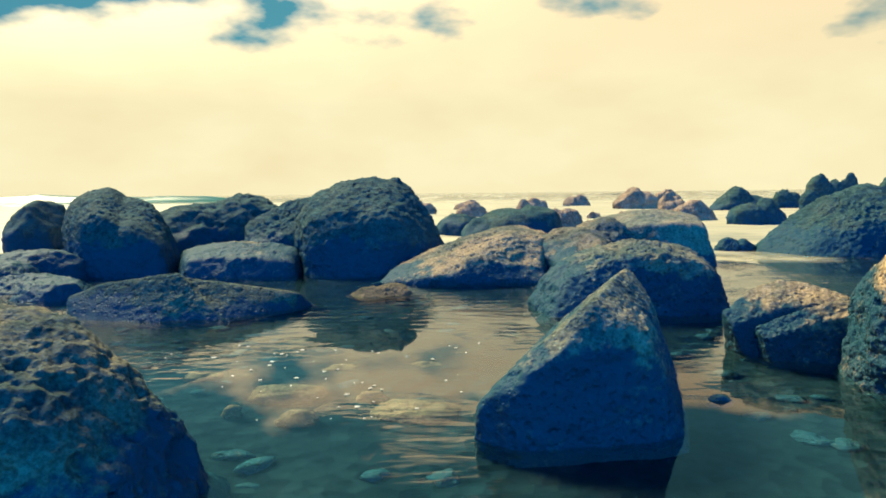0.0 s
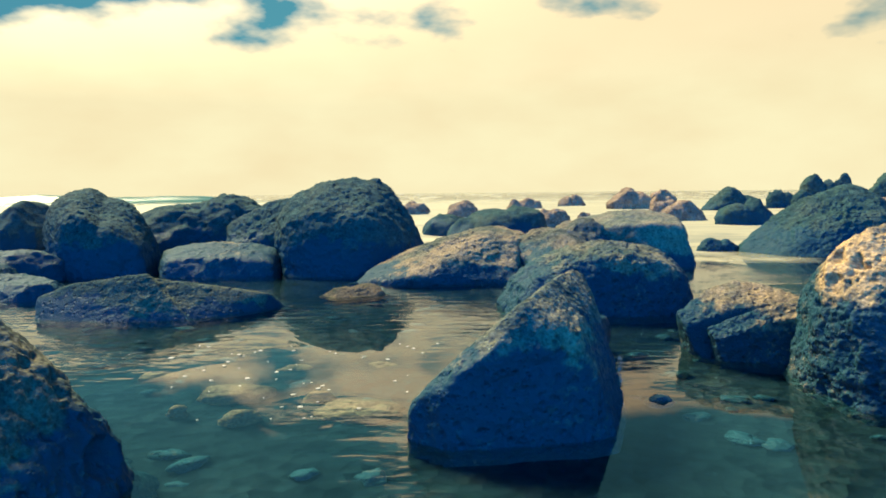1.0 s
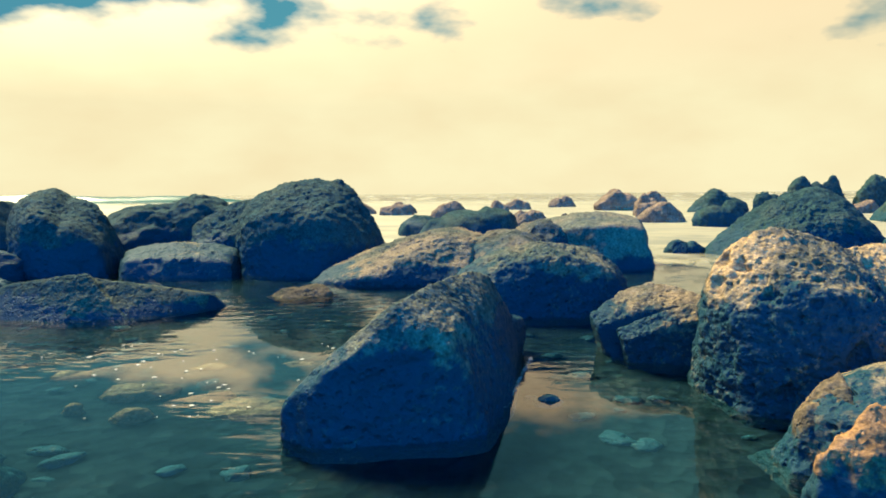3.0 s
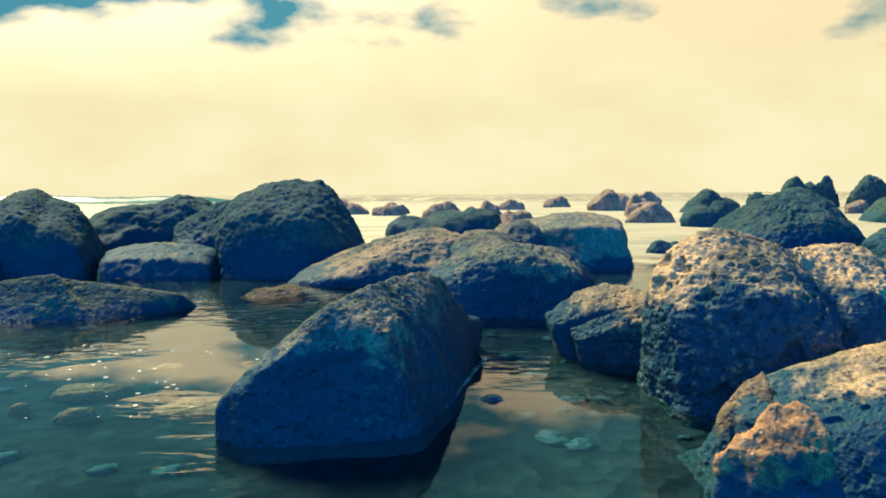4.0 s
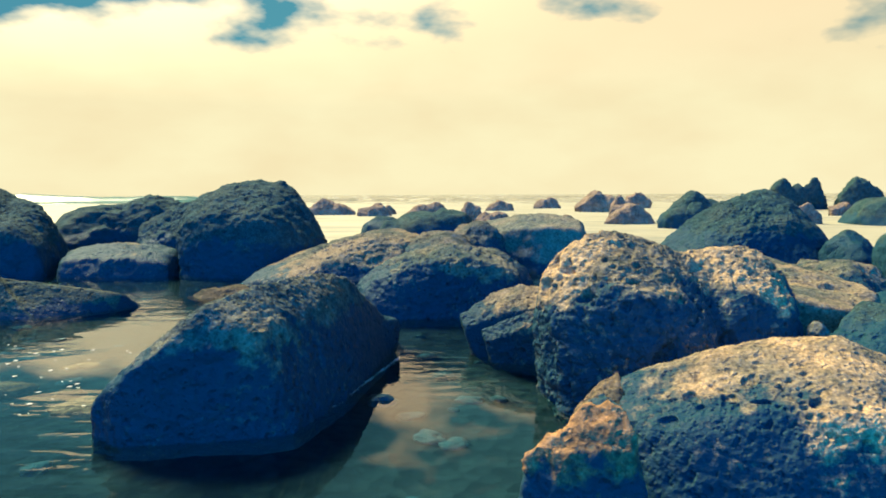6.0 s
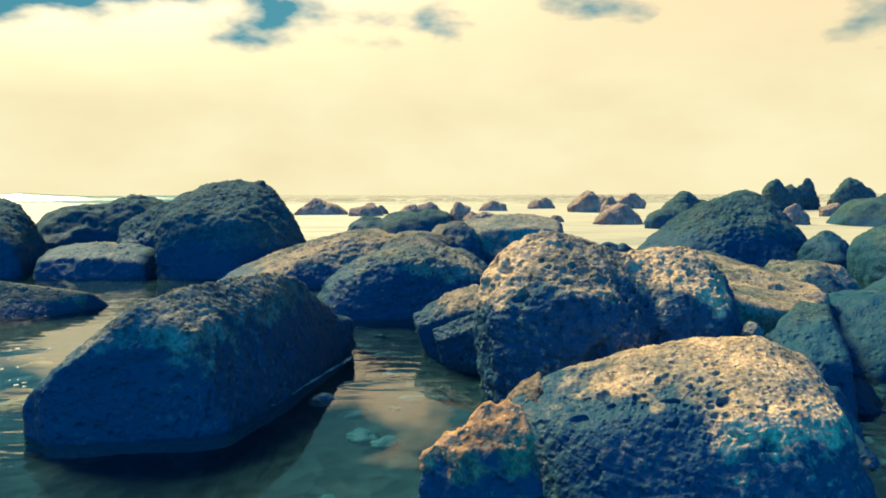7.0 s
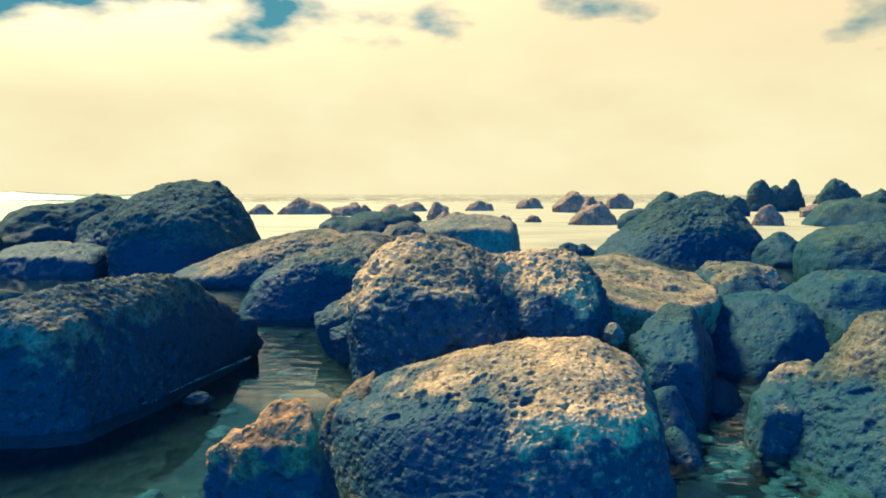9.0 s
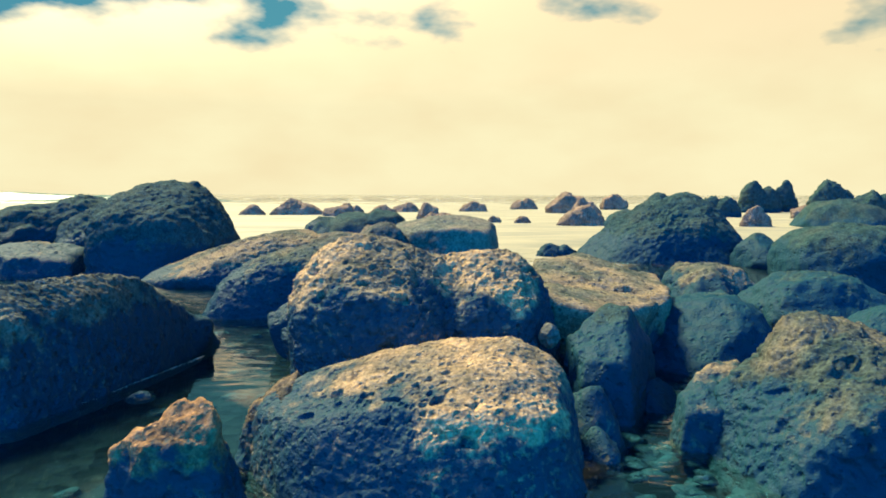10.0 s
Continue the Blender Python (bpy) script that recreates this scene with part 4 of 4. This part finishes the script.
rock("boulder", "dark rounded rock far along the shore", 5.112, 10.500, lumps=[(0.000, 0.000, 0.168, 0.131, 0.105, 0.218), (0.010, 0.000, 0.090, 0.145, 0.116, 0.140), (0.190, 0.000, 0.132, 0.141, 0.113, 0.182)], seed=110, rough=2.2, material=ROCK_DARK, group='rocks out in the surf', power=1.9, level=5, facets=11)
rock("boulder", "dark low rock in the surf", -0.267, 9.000, lumps=[(0.000, 0.000, 0.095, 0.143, 0.115, 0.145), (-0.139, 0.000, 0.076, 0.159, 0.127, 0.126), (0.061, 0.000, 0.061, 0.154, 0.123, 0.111)], seed=111, rough=2.2, material=ROCK_FAR, group='rocks out in the surf', power=1.9, level=5, facets=11)
rock("boulder", "dark low rock in the surf", 0.321, 8.000, lumps=[(-0.000, 0.000, 0.105, 0.117, 0.093, 0.155), (-0.063, 0.000, 0.074, 0.129, 0.103, 0.124), (0.099, 0.000, 0.075, 0.125, 0.100, 0.125)], seed=112, rough=2.2, material=ROCK_FAR, group='rocks out in the surf', power=1.9, level=5, facets=11)
rock("boulder", "brown rock in the surf", 2.717, 8.500, lumps=[(-0.000, 0.000, 0.153, 0.106, 0.085, 0.203), (-0.009, 0.000, 0.090, 0.118, 0.094, 0.140), (0.138, 0.000, 0.118, 0.114, 0.091, 0.168)], seed=113, rough=2.2, material=ROCK_FAR, group='rocks out in the surf', power=1.9, level=5, facets=11)
rock("stone", "flat ochre stone lying under the clear pool water", -0.294, 1.257, lumps=[(-0.000, -0.000, -0.067, 0.069, 0.052, 0.053), (-0.028, 0.014, -0.072, 0.041, 0.041, 0.048)], seed=184, rough=2.4, facets=5, material=ROCK_SUNK, group='stones on the pool floor', power=2.2, level=5)
rock("stone", "small tan stone under the pool water", -0.130, 1.224, lumps=[(-0.000, 0.000, -0.067, 0.026, 0.020, 0.053), (-0.011, 0.006, -0.072, 0.016, 0.016, 0.048)], seed=185, rough=2.4, facets=5, material=ROCK_SUNK, group='stones on the pool floor', power=2.2, level=5)
rock("stone", "broad brown stone under the pool water", -0.047, 1.147, lumps=[(-0.000, -0.000, -0.069, 0.075, 0.057, 0.051), (-0.030, 0.015, -0.074, 0.045, 0.045, 0.046)], seed=186, rough=2.4, facets=5, material=ROCK_SUNK, group='stones on the pool floor', power=2.2, level=5)
rock("stone", "small pale stone under the pool water", -0.359, 1.147, lumps=[(0.000, -0.000, -0.067, 0.017, 0.013, 0.053), (-0.007, 0.003, -0.072, 0.010, 0.010, 0.048)], seed=187, rough=2.4, facets=5, material=ROCK_SUNK, group='stones on the pool floor', power=2.2, level=5)
rock("stone", "tan stone under the pool water", -0.240, 1.114, lumps=[(0.000, -0.000, -0.066, 0.032, 0.024, 0.054), (-0.013, 0.006, -0.071, 0.019, 0.019, 0.049)], seed=188, rough=2.4, facets=5, material=ROCK_SUNK, group='stones on the pool floor', power=2.2, level=5)
rock("stone", "dark flat stone under the pool water", -0.492, 1.391, lumps=[(-0.000, -0.000, -0.085, 0.046, 0.035, 0.035), (-0.019, 0.009, -0.090, 0.028, 0.028, 0.030)], seed=189, rough=2.4, facets=5, material=ROCK_SUNK, group='stones on the pool floor', power=2.2, level=5)
rock("stone", "dark flat stone under the pool water", -0.224, 1.442, lumps=[(0.000, 0.000, -0.085, 0.048, 0.036, 0.035), (-0.019, 0.010, -0.090, 0.029, 0.029, 0.030)], seed=190, rough=2.4, facets=5, material=ROCK_SUNK, group='stones on the pool floor', power=2.2, level=5)
rock("stone", "brown stone under the pool water", -0.033, 1.455, lumps=[(0.000, 0.000, -0.082, 0.048, 0.036, 0.037), (-0.019, 0.010, -0.087, 0.029, 0.029, 0.033)], seed=191, rough=2.4, facets=5, material=ROCK_SUNK, group='stones on the pool floor', power=2.2, level=5)
rock("stone", "small pale stone wedged between the porous and the sloping rock", 1.185, 1.090, lumps=[(0.000, 0.000, 0.122, 0.018, 0.016, 0.020)], seed=142, material=ROCK_SMOOTH, rough=1.2, group="stones at the water's edge", power=2.0)
rock("stone", "small dark oval stone breaking the channel's surface", 0.457, 1.143, lumps=[(0.000, 0.000, -0.020, 0.026, 0.020, 0.030)], seed=140, group="stones at the water's edge", power=2.0)
rock("stone", "small rounded dark stone in the channel beyond the wedge", 0.410, 2.000, lumps=[(0.000, 0.000, -0.030, 0.060, 0.050, 0.050)], seed=141, group="stones at the water's edge", power=2.0)

# ---- pebbles and foam flecks ----


def scatter(name, label, category, count, place, size, squash, material, seed):
    """Many small stones in one mesh, too many to count."""
    rnd = random.Random(seed)
    d, f = sphere(3)
    V, F, base = [], [], 0
    for k in range(count):
        x, y, z = place(rnd)
        s = size * rnd.uniform(0.5, 1.6)
        q = d * np.array([rnd.uniform(0.7, 1.3), rnd.uniform(0.7, 1.3), squash * rnd.uniform(0.7, 1.2)])
        q = q * (1 + 0.34 * fbm(d * 1.3 + k * 7.7, 2, seed))[:, None] * s
        a = rnd.uniform(0, 6.28)
        q = q @ np.array([[math.cos(a), -math.sin(a), 0], [math.sin(a), math.cos(a), 0], [0, 0, 1]])
        V.append(q + np.array([x, y, z]))
        F.append(f + base)
        base += len(d)
    ob = mesh_object(name, np.concatenate(V), np.concatenate(F), material)
    return tagged(ob, label, category, kind="stuff")


def gap_between_stones(rnd):
    y = rnd.uniform(0.70, 1.25)
    return 0.95 + rnd.uniform(0.0, 0.75), y, rnd.uniform(-0.07, -0.01)


def pool_floor(rnd):
    return rnd.uniform(-1.3, 0.75), rnd.uniform(0.75, 2.4), rnd.uniform(-0.085, -0.06)


scatter("pebbles", "grey and brown beach pebbles packed between the boulders", "pebbles", 420, gap_between_stones, 0.015, 0.6, ROCK_DARK, 5)
scatter("gravel", "small stones strewn over the pool floor", "gravel", 150, pool_floor, 0.017, 0.7, ROCK_PORE, 6)


def foam_fleck_material():
    m = bpy.data.materials.new("sea_foam")
    m.use_nodes = True
    b = m.node_tree.nodes["Principled BSDF"]
    b.inputs["Base Color"].default_value = (0.3, 0.3, 0.27, 1)
    b.inputs["Roughness"].default_value = 0.5
    return m


def drift(rnd):
    return rnd.gauss(-0.25, 0.2), rnd.uniform(1.05, 1.6), 0.0012


scatter("foam_flecks", "little white flecks of foam drifting on the pool", "foam", 60, drift, 0.0026, 0.06, foam_fleck_material(), 8)


def lap_line(rnd):
    k = 0.35 + 0.65 * rnd.random()
    k = k - 0.02 * math.sin(40 * k)
    return 0.330 + 0.142 * k + rnd.gauss(0, 0.002), 0.905 + 0.555 * k + rnd.gauss(0, 0.003), 0.0012


scatter("foam_line", "thin white line of foam lapping along the wedge-shaped boulder", "foam", 260, lap_line, 0.0014, 0.12, bpy.data.materials["sea_foam"], 9)
